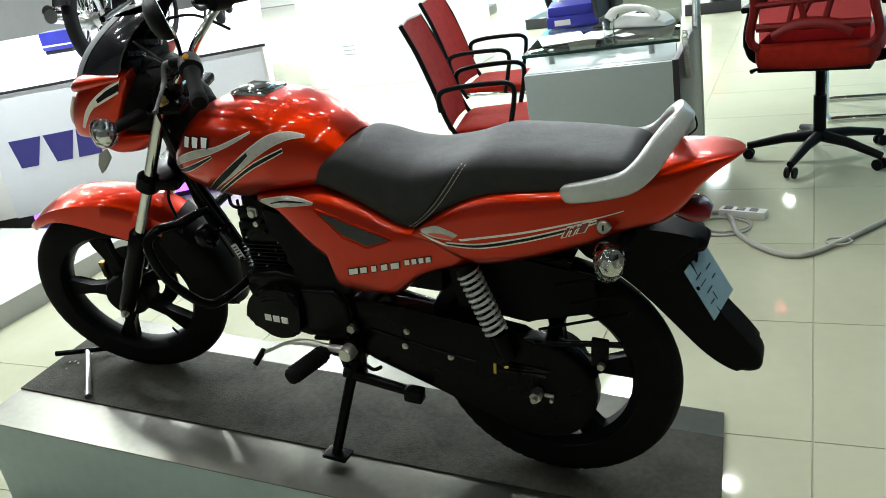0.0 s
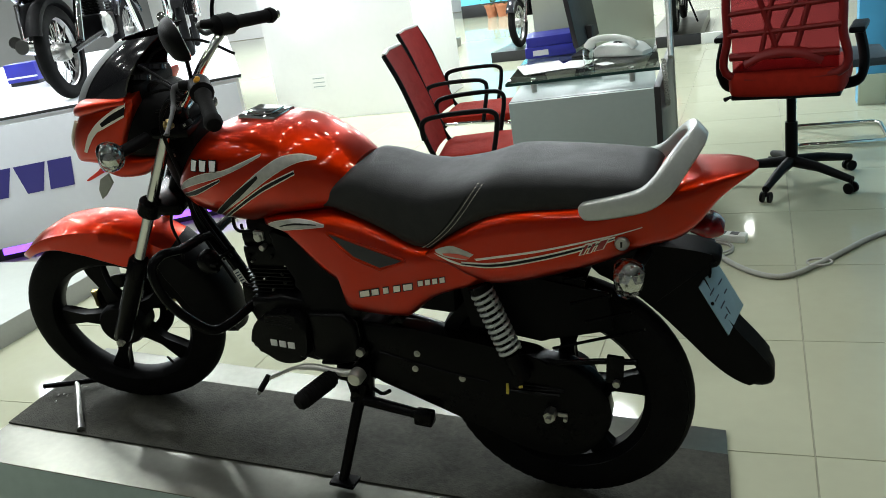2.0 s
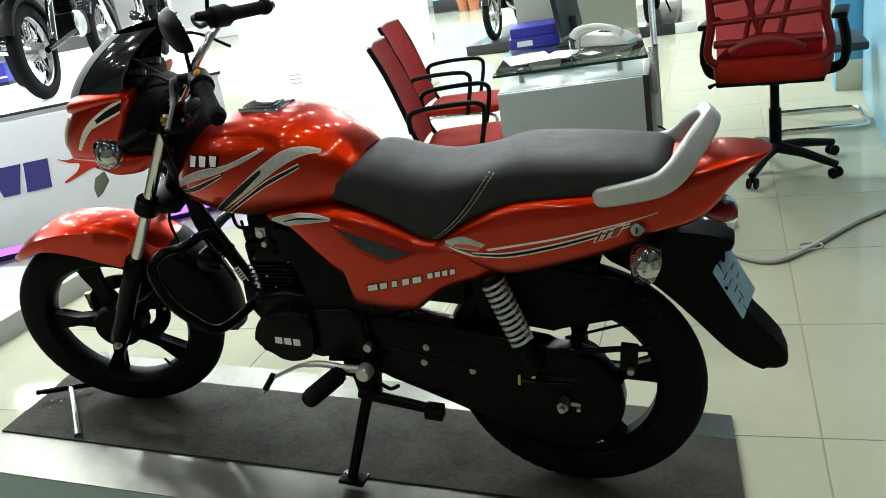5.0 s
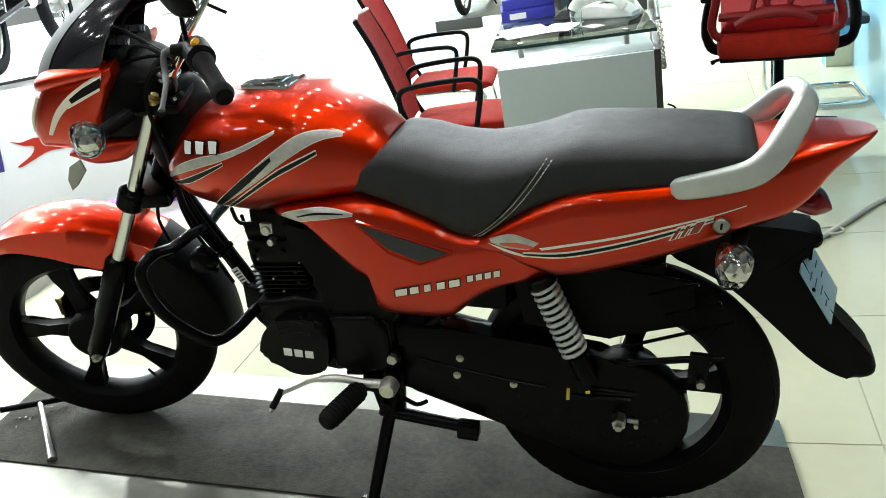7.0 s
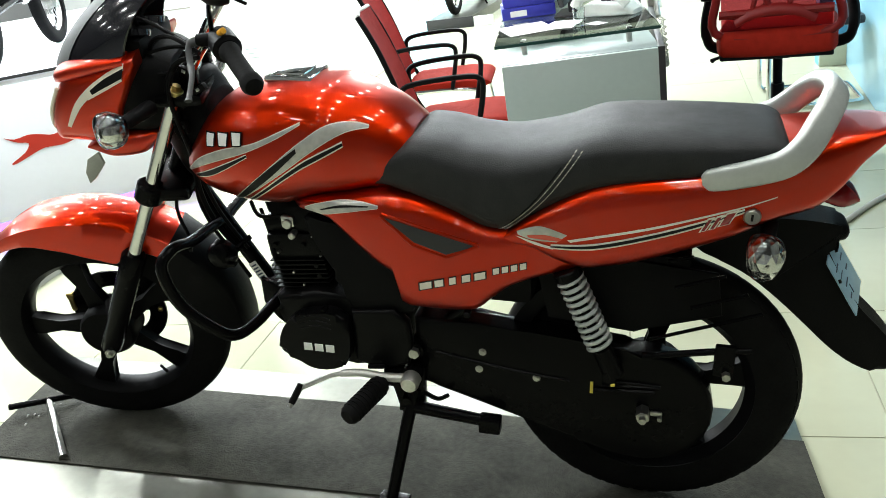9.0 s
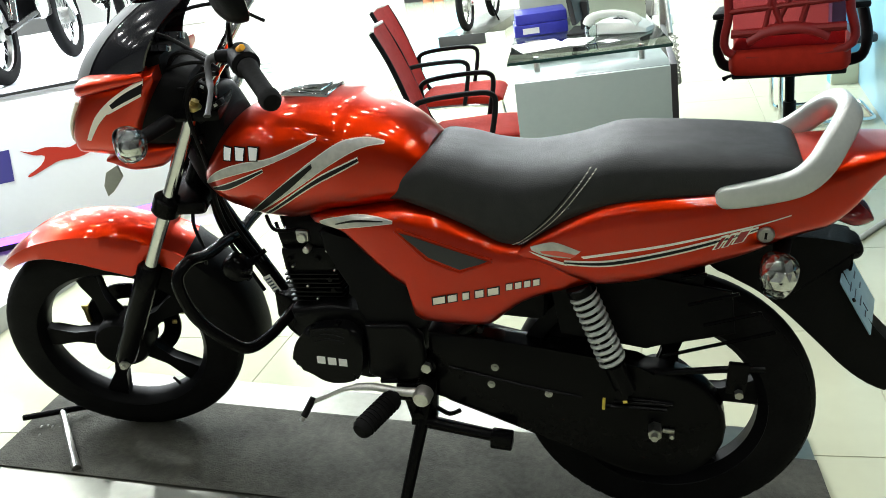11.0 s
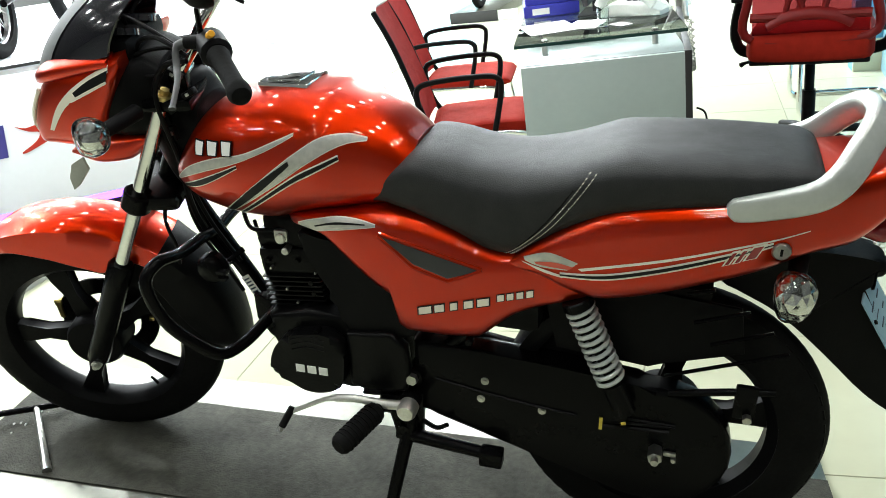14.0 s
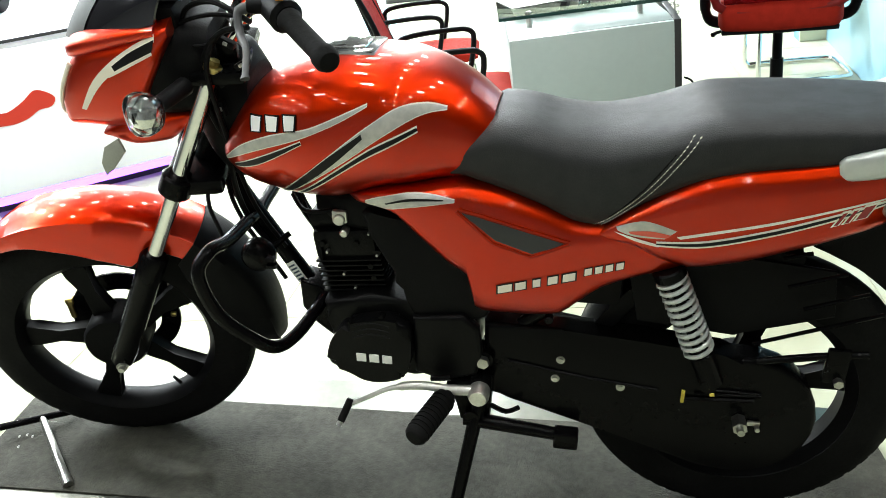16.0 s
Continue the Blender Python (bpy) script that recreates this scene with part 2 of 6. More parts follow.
def slab(outline, y0, y1, bevel=0.0, segments=2):
    """An (x, z) outline with thickness from y0 to y1 and rounded edges."""
    bm = bmesh.new()
    lo = [bm.verts.new((q[0], y0, q[1])) for q in outline]
    hi = [bm.verts.new((q[0], y1, q[1])) for q in outline]
    n = len(lo)
    caps = [bm.faces.new(lo), bm.faces.new(hi[::-1])]
    for i in range(n):
        bm.faces.new((lo[i], hi[i], hi[(i + 1) % n], lo[(i + 1) % n]))
    if bevel:
        edges = {e for f in caps for e in f.edges}
        bmesh.ops.bevel(bm, geom=list(edges), offset=bevel, segments=segments, affect="EDGES", profile=0.6)
    return bm


def ease(x, pairs):
    """A smooth line through (x, value) pairs, without overshoot."""
    xs, vs = [q[0] for q in pairs], [q[1] for q in pairs]
    if x <= xs[0]:
        return vs[0]
    if x >= xs[-1]:
        return vs[-1]
    i = max(k for k in range(len(xs)) if xs[k] <= x)
    h = xs[i + 1] - xs[i]
    t = (x - xs[i]) / h
    d = [(vs[k + 1] - vs[k]) / (xs[k + 1] - xs[k]) for k in range(len(xs) - 1)]

    def slope(k):
        if k == 0 or k == len(xs) - 1:
            return d[min(k, len(d) - 1)]
        return 0.0 if d[k - 1] * d[k] <= 0 else 2 * d[k - 1] * d[k] / (d[k - 1] + d[k])

    a, b = slope(i), slope(i + 1)
    return vs[i] * (1 + 2 * t) * (1 - t) ** 2 + h * a * t * (1 - t) ** 2 + vs[i + 1] * t * t * (3 - 2 * t) + h * b * t * t * (t - 1)


class Hull:
    """A rounded body along x, both sides alike: its top, bottom and half width along x, and how square its section is."""

    def __init__(self, top, bottom, half, power=2.6, lift=0.5):
        self.top, self.bottom, self.half, self.power, self.lift = top, bottom, half, power, lift

    def section(self, x):
        t, b = ease(x, self.top), ease(x, self.bottom)
        zc = b + (t - b) * self.lift
        return max(t, b + 0.002), b, zc, ease(x, self.half)

    def side(self, x, z, off=0.0):
        """The y of the near side at (x, z), off proud of it."""
        t, b, zc, w = self.section(x)
        h = (t - zc) if z > zc else (zc - b)
        s = min(abs(z - zc) / max(h, 1e-4), 0.999)
        return -w * (1 - s ** self.power) ** (1 / self.power) - off

    def mesh(self, stations=48, seg=40):
        x0, x1 = self.top[0][0], self.top[-1][0]
        bm = bmesh.new()
        rings = []
        for i in range(stations + 1):
            x = x0 + (x1 - x0) * (0.5 - 0.5 * math.cos(math.pi * i / stations))
            t, b, zc, w = self.section(x)
            ring = []
            for k in range(seg):
                a = 2 * math.pi * k / seg
                c, s = math.cos(a), math.sin(a)
                e = 2 / self.power
                h = (t - zc) if s > 0 else (zc - b)
                ring.append(bm.verts.new((x, w * math.copysign(abs(c) ** e, c), zc + h * math.copysign(abs(s) ** e, s))))
            rings.append(ring)
        for a, b in zip(rings, rings[1:]):
            for k in range(seg):
                bm.faces.new((a[k], a[(k + 1) % seg], b[(k + 1) % seg], b[k]))
        bm.faces.new(rings[0])
        bm.faces.new(rings[-1][::-1])
        return bm


def film(hull, upper, lower, steps=28, rows=4, off=0.0012):
    """A thin film that lies on a hull's side between two (x, z) lines."""
    u, l = curve([(*q, 0) for q in upper], 8), curve([(*q, 0) for q in lower], 8)

    def at(line, t):
        f = t * (len(line) - 1)
        i = min(int(f), len(line) - 2)
        return line[i].lerp(line[i + 1], f - i)

    bm = bmesh.new()
    grid = []
    for i in range(steps + 1):
        a, b = at(u, i / steps), at(l, i / steps)
        col = []
        for k in range(rows + 1):
            q = a.lerp(b, k / rows)
            col.append(bm.verts.new((q.x, hull.side(q.x, q.y, off), q.y)))
        grid.append(col)
    for a, b in zip(grid, grid[1:]):
        for k in range(rows):
            bm.faces.new((a[k], a[k + 1], b[k + 1], b[k]))
    return bm


def mirrored(bm):
    out = bm.copy()
    for v in out.verts:
        v.co.y = -v.co.y
    return out

# ---- the room ----
INC, YAW = 7.15, -1.22
RAMP = pose(-0.0284, 0.014, 0.1513, 0, INC, YAW)

X0, X1, Y0, Y1 = -14.0, 5.0, -5.0, 17.0
solid("floor", box(X0, X1, Y0, Y1, -0.12, -0.003), GROUT, "cream polished floor with thin dark tile joints", "floor", "structure", smooth=0)
solid("ceiling", box(X0, X1, Y0, Y1, CEILING, CEILING + 0.1), DARK_CEILING, "plain dark grey ceiling", "ceiling", "structure", smooth=0)
solid("wall_north", box(X0, X1, Y1, Y1 + 0.15, -0.12, CEILING + 0.1), WHITE_WALL, "plain white far wall", "wall", "structure", smooth=0)
# unseen closing walls; their grey is set to limit reflections and fill
solid("wall_south", box(X0, X1, Y0 - 0.15, Y0, -0.12, CEILING + 0.1), GREY_WALL, "unseen plain wall, grey to keep reflections dim", "wall", "structure", smooth=0)
solid("wall_west", box(X0 - 0.15, X0, Y0, Y1, -0.12, CEILING + 0.1), GREY_WALL, "unseen plain wall, grey to keep reflections dim", "wall", "structure", smooth=0)
solid("wall_east", box(X1, X1 + 0.15, Y0, Y1, -0.12, CEILING + 0.1), GREY_WALL, "unseen plain wall, grey to keep reflections dim", "wall", "structure", smooth=0)
# light-blue partition and wall to the right of the office corner
blue = solid("wall_blue", box(1.70, X1, 4.42, 4.55, 0, CEILING), BLUE_WALL, "sky-blue painted wall", "wall", "structure", smooth=0)
solid("baseboard", box(1.70, X1, 4.385, 4.42, 0, 0.20, 0.004), TILE, "cream tiled skirting", "skirting", "structure")
side_wall = solid("wall_partition", moved(box(0, 0.06, 0, 2.62, 0, 2.4, 0.005), pose(1.70, 1.78, 0, 0, 0, -3.6)), BLUE_GLOSS, "pale blue glossy partition", "partition", "structure")
solid("pillar", box(-3.45, -1.85, 5.5, 6.6, 0, CEILING, 0.01), WHITE_WALL, "white square pillar", "pillar", "structure")
notice = solid("notice", box(-3.02, -2.84, 5.492, 5.497, 0.28, 0.44), PAPER, "small white printed notice on a pillar", "notice")
for k in range(3):
    part("text_bar", box(-3.0, -2.87, 5.489, 5.4915, 0.40 - k * 0.04, 0.408 - k * 0.04), DESK_GREY, notice)
# low white platform in front of the lettered plinth
solid("platform", box(-6.0, -2.162, -0.6, 1.55, 0.0, 0.10, 0.003), PLATFORM, "low white glossy display platform", "platform", "structure")
solid("platform_riser", box(-2.159, -2.150, -0.6, 1.55, 0.0, 0.104, 0.002), RISER, "grey riser along the platform edge", "riser", "structure")
# far display: pale wall panels with cyan posters, dark skirting
for x0, x1 in ((-6.4, -4.9), (-4.6, -3.4)):
    poster = solid("poster", box(x0, x1, 14.90, 14.94, 0.25, 1.9), CYAN, "plain cyan display board", "display board")
    part("foot", box(x0, x1, 14.86, 14.98, 0.0, 0.25, 0.01), BLACK_BOARD, poster, "black plinth foot")
# ---- ramp stand ----
def stand():
    ob = thing("display_ramp", "blue-grey painted display ramp with brushed steel top", "display stand", RAMP @ pose(0.0, 0.0, 0.0, 0, 0.7, 5.2))
    # local: x along the ramp, y across, z normal to its top
    L0, L1, W0, W1 = -0.985, 1.05, -0.295, 0.325
    down = (RAMP @ pose(0, 0, 0, 0, 0.7, 5.2)).inverted()
    bm = bmesh.new()
    top = [Vector((x, y, -0.006)) for x, y in ((L0, W0), (L1, W0), (L1, W1), (L0, W1))]
    world_top = [down.inverted() @ v for v in top]
    foot = [down @ Vector((v.x, v.y, 0.0)) for v in world_top]
    a = [bm.verts.new(v) for v in top]
    b = [bm.verts.new(v) for v in foot]
    bm.faces.new(a)
    bm.faces.new(b[::-1])
    for i in range(4):
        bm.faces.new((a[i], b[i], b[(i + 1) % 4], a[(i + 1) % 4]))
    part("body", bm, PLINTH, ob, smooth=0)
    part("top_sheet", box(L0, L1, W0, W1, -0.006, -0.002, 0.001), BRUSHED, ob, "brushed steel top sheet")
    part("rubber_mat", box(L0, L1, -0.135, 0.205, -0.002, 0.003, 0.001), MAT, ob, "worn charcoal ribbed rubber mat")
    return ob


stand()
# ---- motorcycle ----
LEAN = pose(0, -0.10, 0.60) @ pose(0, 0, 0, 3.5, 0, 0) @ pose(0, 0.10, -0.60)
bike = thing("motorcycle", "glossy orange-red commuter motorcycle leaning on its side stand", "motorcycle", RAMP @ LEAN)
UNLEAN = LEAN.inverted()

# front assembly turns about the steering head
STEER = 15.0
HEAD = Vector((-0.300, 0.0, 0.885))
HEAD_UP = Vector((0.437, 0.0, 0.899)).normalized()
TURN = Matrix.Translation(HEAD) @ Matrix.Rotation(radians(STEER), 4, HEAD_UP) @ Matrix.Translation(-HEAD)
COWL_TURN = Matrix.Translation(HEAD) @ Matrix.Rotation(radians(12.0), 4, HEAD_UP) @ Matrix.Translation(-HEAD)
FW = Vector((-0.660, 0.0, 0.292))
RW = Vector((0.637, 0.0, 0.296))


UNTURN = TURN.inverted()


def seen(*p):
    """A place beside the ramp in the leaning bike's own frame."""
    return UNLEAN @ Vector(p)


def straight(*p):
    """The same with the bars straight ahead."""
    return UNTURN @ UNLEAN @ Vector(p)


def flip(p):
    return Vector((p.x, -p.y, p.z))


def front(name, bm, mat, parent=bike, label="", smooth=40):
    return part(name, moved(bm, TURN), mat, parent, label, smooth)


def fairing(name, bm, mat, parent=bike, label="", smooth=40):
    return part(name, moved(bm, COWL_TURN), mat, parent, label, smooth)


def tyre_mesh(c, r, half, rim):
    prof = []
    for k in range(17):
        a = math.pi * (k / 16)
        prof.append((rim + (r - rim) * math.sin(a) ** 0.62, -half * math.cos(a) * (0.82 + 0.18 * math.sin(a))))
    return lathe(prof, c, 72, closed=True)


def tread_mesh(c, r, half, count=54):
    """Shallow tread blocks along both shoulders."""
    bm = bmesh.new()
    for k in range(count):
        a = 2 * math.pi * k / count
        for s in (-1, 1):
            quad = []
            for da, y, dr in ((0.0, 0.2, 0.001), (0.07, 0.2, 0.001), (0.10, 0.62, -0.008), (0.03, 0.62, -0.008)):
                quad.append((a + s * 0.012 + da, s * y * half, r + dr))
            top = [bm.verts.new((c.x + (q[2] - 0.0015) * math.cos(q[0]), c.y + q[1], c.z + (q[2] - 0.0015) * math.sin(q[0]))) for q in quad]
            low = [bm.verts.new((c.x + (q[2] - 0.006) * math.cos(q[0]), c.y + q[1], c.z + (q[2] - 0.006) * math.sin(q[0]))) for q in quad]
            bm.faces.new(top)
            for i in range(4):
                bm.faces.new((top[i], low[i], low[(i + 1) % 4], top[(i + 1) % 4]))
    return bm


def rim_mesh(c, outer, inner, half, spokes, first, hub, width=0.034):
    ring = lathe([(outer, -half), (outer + 0.006, -half * 0.9), (outer + 0.006, -half * 0.7), (outer - 0.008, -half * 0.6), (inner, -half * 0.45), (inner, half * 0.45),
                  (outer - 0.008, half * 0.6), (outer + 0.006, half * 0.7), (outer + 0.006, half * 0.9), (outer, half), (outer - 0.006, half), (inner - 0.006, half * 0.5), (inner - 0.006, -half * 0.5), (outer - 0.006, -half)], c, 72, closed=True)
    hub_mesh = lathe([(0.001, -half * 1.2), (hub * 0.55, -half * 1.2), (hub, -half * 0.8), (hub, half * 0.8), (hub * 0.55, half * 1.2), (0.001, half * 1.2)], c, 36)
    arms = []
    for k in range(spokes):
        a = radians(first) + 2 * math.pi * k / spokes
        out = [(hub * 0.7, -width * 0.75), (hub * 1.4, -width * 0.48), (inner * 0.62, -width * 0.42), (inner * 0.88, -width * 0.55), (inner + 0.002, -width * 1.0),
               (inner + 0.002, width * 1.0), (inner * 0.88, width * 0.55), (inner * 0.62, width * 0.42), (hub * 1.4, width * 0.48), (hub * 0.7, width * 0.75)]
        sp = slab([(c.x + r * math.cos(a) - s * math.sin(a), c.z + r * math.sin(a) + s * math.cos(a)) for r, s in out], -0.014, 0.014, 0.006)
        arms.append(sp)
    return ring, hub_mesh, arms


# front wheel
rim, core, arms = rim_mesh(FW, 0.213, 0.199, 0.034, 5, 33, 0.048)
fw = front("front_wheel", rim, ALLOY, bike, "five-spoke black alloy wheel")
front("hub_core", core, ALLOY, fw)
for arm in arms:
    front("spoke", arm, ALLOY, fw)
front("tyre", tyre_mesh(FW, 0.292, 0.043, 0.208), RUBBER, fw, "black rubber tyre")
front("hub", lathe([(0.001, -0.045), (0.062, -0.045), (0.068, -0.035), (0.068, 0.03), (0.05, 0.05), (0.001, 0.05)], FW, 40), ALLOY, fw)
front("brake_disc", joined(lathe([(0.075, 0.052), (0.118, 0.052), (0.118, 0.057), (0.075, 0.057)], FW, 60, closed=True),
                           *[rod(FW + Vector((0.05 * math.cos(a), 0.055, 0.05 * math.sin(a))), FW + Vector((0.08 * math.cos(a), 0.055, 0.08 * math.sin(a))), 0.006, seg=8) for a in (2 * math.pi * k / 6 for k in range(6))]), SATIN, fw, "dark drilled brake disc")
front("valve", rod(FW + Vector((0.095, 0, -0.17)), FW + Vector((0.082, 0, -0.147)), 0.004, 0.003, 8), RUBBER, fw)
front("brake_caliper", box(FW.x + 0.075, FW.x + 0.115, 0.035, 0.085, FW.z + 0.05, FW.z + 0.125, 0.01), ALLOY)
for x, z, w, h in ((0.132, 0.040, 0.013, 0.016), (0.150, 0.062, 0.008, 0.008), (-0.113, 0.030, 0.006, 0.024), (-0.112, 0.052, 0.009, 0.008), (0.104, -0.002, 0.006, 0.006)):
    front("disc_bracket", box(FW.x + x - w, FW.x + x + w, 0.045, 0.060, FW.z + z - h, FW.z + z + h, 0.003), BRASS, fw, "yellow-plated steel bracket")

tagged(front("tread", tread_mesh(FW, 0.290, 0.042), RUBBER, fw), kind="stuff")

# rear wheel
rim, core, arms = rim_mesh(RW, 0.216, 0.198, 0.036, 5, 14, 0.055, 0.038)
rw = part("rear_wheel", rim, ALLOY, bike, "five-spoke black alloy wheel")
part("hub_core", core, ALLOY, rw)
for arm in arms:
    part("spoke", arm, ALLOY, rw)
part("tyre", tyre_mesh(RW, 0.303, 0.049, 0.211), RUBBER, rw, "black rubber tyre")
tagged(part("tread", tread_mesh(RW, 0.301, 0.048, 58), RUBBER, rw), kind="stuff")
part("brake_drum", lathe([(0.001, -0.055), (0.062, -0.055), (0.072, -0.04), (0.072, 0.05), (0.001, 0.06)], RW, 48), PLASTIC, rw)


# forks: chrome stanchion over a black slider
def fork_at(s):
    y = 0.088 * s

    def on(z, back=0.0):
        return Vector((-0.345 + (z - 0.885) * 0.486 + back, y, z))

    leg = front("fork_leg", tube([on(0.275), on(0.29), on(0.32), on(0.50), on(0.548), on(0.556)], [0.014, 0.024, 0.0255, 0.0265, 0.0275, 0.022], 20), SATIN, bike, "satin black fork slider")
    front("stanchion", rod(on(0.54), on(0.93), 0.0150, seg=18), CHROME, leg, "polished chrome fork tube")
    front("fork_cap", joined(rod(on(0.924), on(0.934), 0.0165, seg=16, bevel=0.002), rod(on(0.934), on(0.942), 0.009, seg=6)), BRASS, leg, "yellow-plated fork cap")
    front("clamp", joined(rod(on(0.690), on(0.728), 0.030, seg=18, bevel=0.004), rod(on(0.709) + Vector((0, 0, 0)), on(0.709) + Vector((0.028, 0.0, 0.012)), 0.014, seg=10)), SATIN, leg)
    front("axle_nut", joined(rod(on(0.289) + Vector((0.005, -0.028 * abs(s), 0)), on(0.289) + Vector((0.005, 0.0, 0)), 0.012, seg=6), rod(on(0.289) + Vector((0.005, -0.036, 0)), on(0.289) + Vector((0.005, 0.0, 0)), 0.006, seg=10)), STEEL, leg, "zinc-plated axle nut")


fork_at(-1)
fork_at(1)
front("lower_yoke", box(-0.455, -0.345, -0.105, 0.105, 0.690, 0.722, 0.012), SATIN)
front("upper_yoke", box(-0.365, -0.270, -0.105, 0.105, 0.902, 0.926, 0.010), SATIN)
part("steering_head", rod(HEAD + HEAD_UP * 0.02, HEAD - HEAD_UP * 0.19, 0.032, seg=20), SATIN, bike)


# front mudguard: an arched shell round the front wheel
def arch(c, a0, a1, radius, half, drop, thick=0.004, n=36):
    bm = bmesh.new()
    rows = []
    for i in range(n + 1):
        t = i / n
        a = radians(a0 + (a1 - a0) * t)
        r, w, d = ease(t, radius), ease(t, half), ease(t, drop)
        prof = [(w, -d), (w * 1.0, -d * 0.55), (w * 0.96, -d * 0.22), (w * 0.80, -0.012), (w * 0.45, -0.003), (0, 0)]
        prof = [(-p[0], p[1]) for p in prof] + prof[::-1][1:]
        outer = [(y, r + dr) for y, dr in prof]
        inner = [(y * 0.95, r + dr - thick) for y, dr in prof][::-1]
        rows.append([bm.verts.new((c.x + q * math.cos(a), c.y + y, c.z + q * math.sin(a))) for y, q in outer + inner])
    m = len(rows[0])
    for p, q in zip(rows, rows[1:]):
        for k in range(m):
            bm.faces.new((p[k], p[(k + 1) % m], q[(k + 1) % m], q[k]))
    bm.faces.new(rows[0])
    bm.faces.new(rows[-1][::-1])
    return bm


fender = front("front_mudguard", arch(FW, 133, 47, [(0, 0.330), (0.2, 0.339), (0.48, 0.350), (0.8, 0.358), (1, 0.362)], [(0, 0.030), (0.06, 0.048), (0.16, 0.062), (0.4, 0.072), (1, 0.070)],
                                       [(0, 0.018), (0.12, 0.026), (0.25, 0.042), (0.43, 0.080), (0.62, 0.108), (0.76, 0.114), (0.84, 0.065), (1, 0.050)], n=48), RED, bike, "glossy orange-red front mudguard")
front("mudguard_tail", arch(FW, 50, -2, [(0, 0.3675), (0.4, 0.372), (1, 0.364)], [(0, 0.0735), (0.5, 0.068), (0.9, 0.058), (1, 0.045)], [(0, 0.075), (0.15, 0.10), (0.5, 0.115), (0.9, 0.085), (1, 0.05)]), PLASTIC, fender, "black plastic mudguard extension")

# tank
tank_hull = Hull([(-0.324, 0.762), (-0.312, 0.792), (-0.285, 0.835), (-0.25, 0.878), (-0.215, 0.903), (-0.17, 0.920), (-0.12, 0.932), (-0.07, 0.938), (0.0, 0.935), (0.055, 0.921), (0.11, 0.895), (0.145, 0.869), (0.165, 0.850)],
                 [(-0.324, 0.752), (-0.312, 0.736), (-0.28, 0.708), (-0.24, 0.690), (-0.18, 0.679), (-0.12, 0.677), (-0.06, 0.692), (-0.01, 0.706), (0.06, 0.718), (0.165, 0.732)],
                 [(-0.324, 0.055), (-0.305, 0.090), (-0.25, 0.122), (-0.12, 0.146), (0.0, 0.146), (0.09, 0.120), (0.165, 0.10)], 2.5, 0.45)
tank = part("fuel_tank", tank_hull.mesh(60, 48), RED, bike, "glossy orange-red fuel tank with striped decals")
part("filler_cap", joined(box(-0.135, -0.035, -0.048, 0.048, 0.928, 0.941, 0.006), box(-0.120, -0.055, -0.032, 0.032, 0.939, 0.944, 0.002)), CHROME, tank, "chrome hinged fuel filler cap")

# seat
seat_hull = Hull([(0.098, 0.765), (0.118, 0.805), (0.145, 0.830), (0.175, 0.846), (0.21, 0.844), (0.28, 0.831), (0.335, 0.828), (0.39, 0.835), (0.44, 0.846), (0.485, 0.862), (0.515, 0.872), (0.58, 0.877), (0.70, 0.880), (0.795, 0.880), (0.822, 0.872), (0.832, 0.855)],
                 [(0.098, 0.748), (0.185, 0.718), (0.25, 0.694), (0.325, 0.662), (0.35, 0.662), (0.39, 0.690), (0.44, 0.725), (0.51, 0.760), (0.60, 0.780), (0.70, 0.795), (0.832, 0.82)],
                 [(0.098, 0.105), (0.15, 0.118), (0.30, 0.128), (0.50, 0.134), (0.70, 0.128), (0.795, 0.115), (0.832, 0.098)], 3.6, 0.6)
seat = part("seat", seat_hull.mesh(64, 48), VINYL, bike, "stepped charcoal vinyl dual seat")

# side cover and tail
cover_hull = Hull([(-0.100, 0.692), (-0.073, 0.705), (-0.042, 0.719), (0.008, 0.731), (0.066, 0.740), (0.11, 0.746), (0.185, 0.738), (0.25, 0.716), (0.33, 0.688), (0.40, 0.694), (0.52, 0.70)],
                  [(-0.100, 0.686), (-0.04, 0.688), (0.0, 0.678), (0.018, 0.661), (0.058, 0.617), (0.100, 0.576), (0.134, 0.548), (0.143, 0.480), (0.22, 0.479), (0.285, 0.485), (0.325, 0.519), (0.36, 0.550), (0.425, 0.579), (0.52, 0.607)],
                  [(-0.100, 0.060), (-0.06, 0.110), (-0.02, 0.126), (0.02, 0.132), (0.10, 0.137), (0.30, 0.131), (0.52, 0.115)], 5.0, 0.5)
cover = part("side_cover", cover_hull.mesh(70, 48), RED, bike, "glossy orange-red side cover")
tail_hull = Hull([(0.345, 0.672), (0.39, 0.712), (0.46, 0.766), (0.51, 0.794), (0.56, 0.808), (0.65, 0.820), (0.70, 0.828), (0.80, 0.855), (0.88, 0.876), (0.93, 0.884), (0.985, 0.888), (1.014, 0.888)],
                 [(0.345, 0.655), (0.40, 0.645), (0.45, 0.620), (0.50, 0.606), (0.55, 0.615), (0.65, 0.650), (0.75, 0.692), (0.82, 0.727), (0.88, 0.745), (0.917, 0.778), (0.95, 0.830), (1.000, 0.876), (1.014, 0.884)],
                 [(0.345, 0.122), (0.45, 0.140), (0.60, 0.145), (0.75, 0.138), (0.86, 0.110), (0.95, 0.075), (1.000, 0.040), (1.014, 0.015)], 4.4, 0.5)
tail = part("tail_cowl", tail_hull.mesh(70, 48), RED, bike, "glossy orange-red tail cowl with silver stripes")
# ---- decals ----
def strip(hull, parent, upper, lower, mat, off, name="decal"):
    part(name, film(hull, upper, lower, off=off), mat, parent)


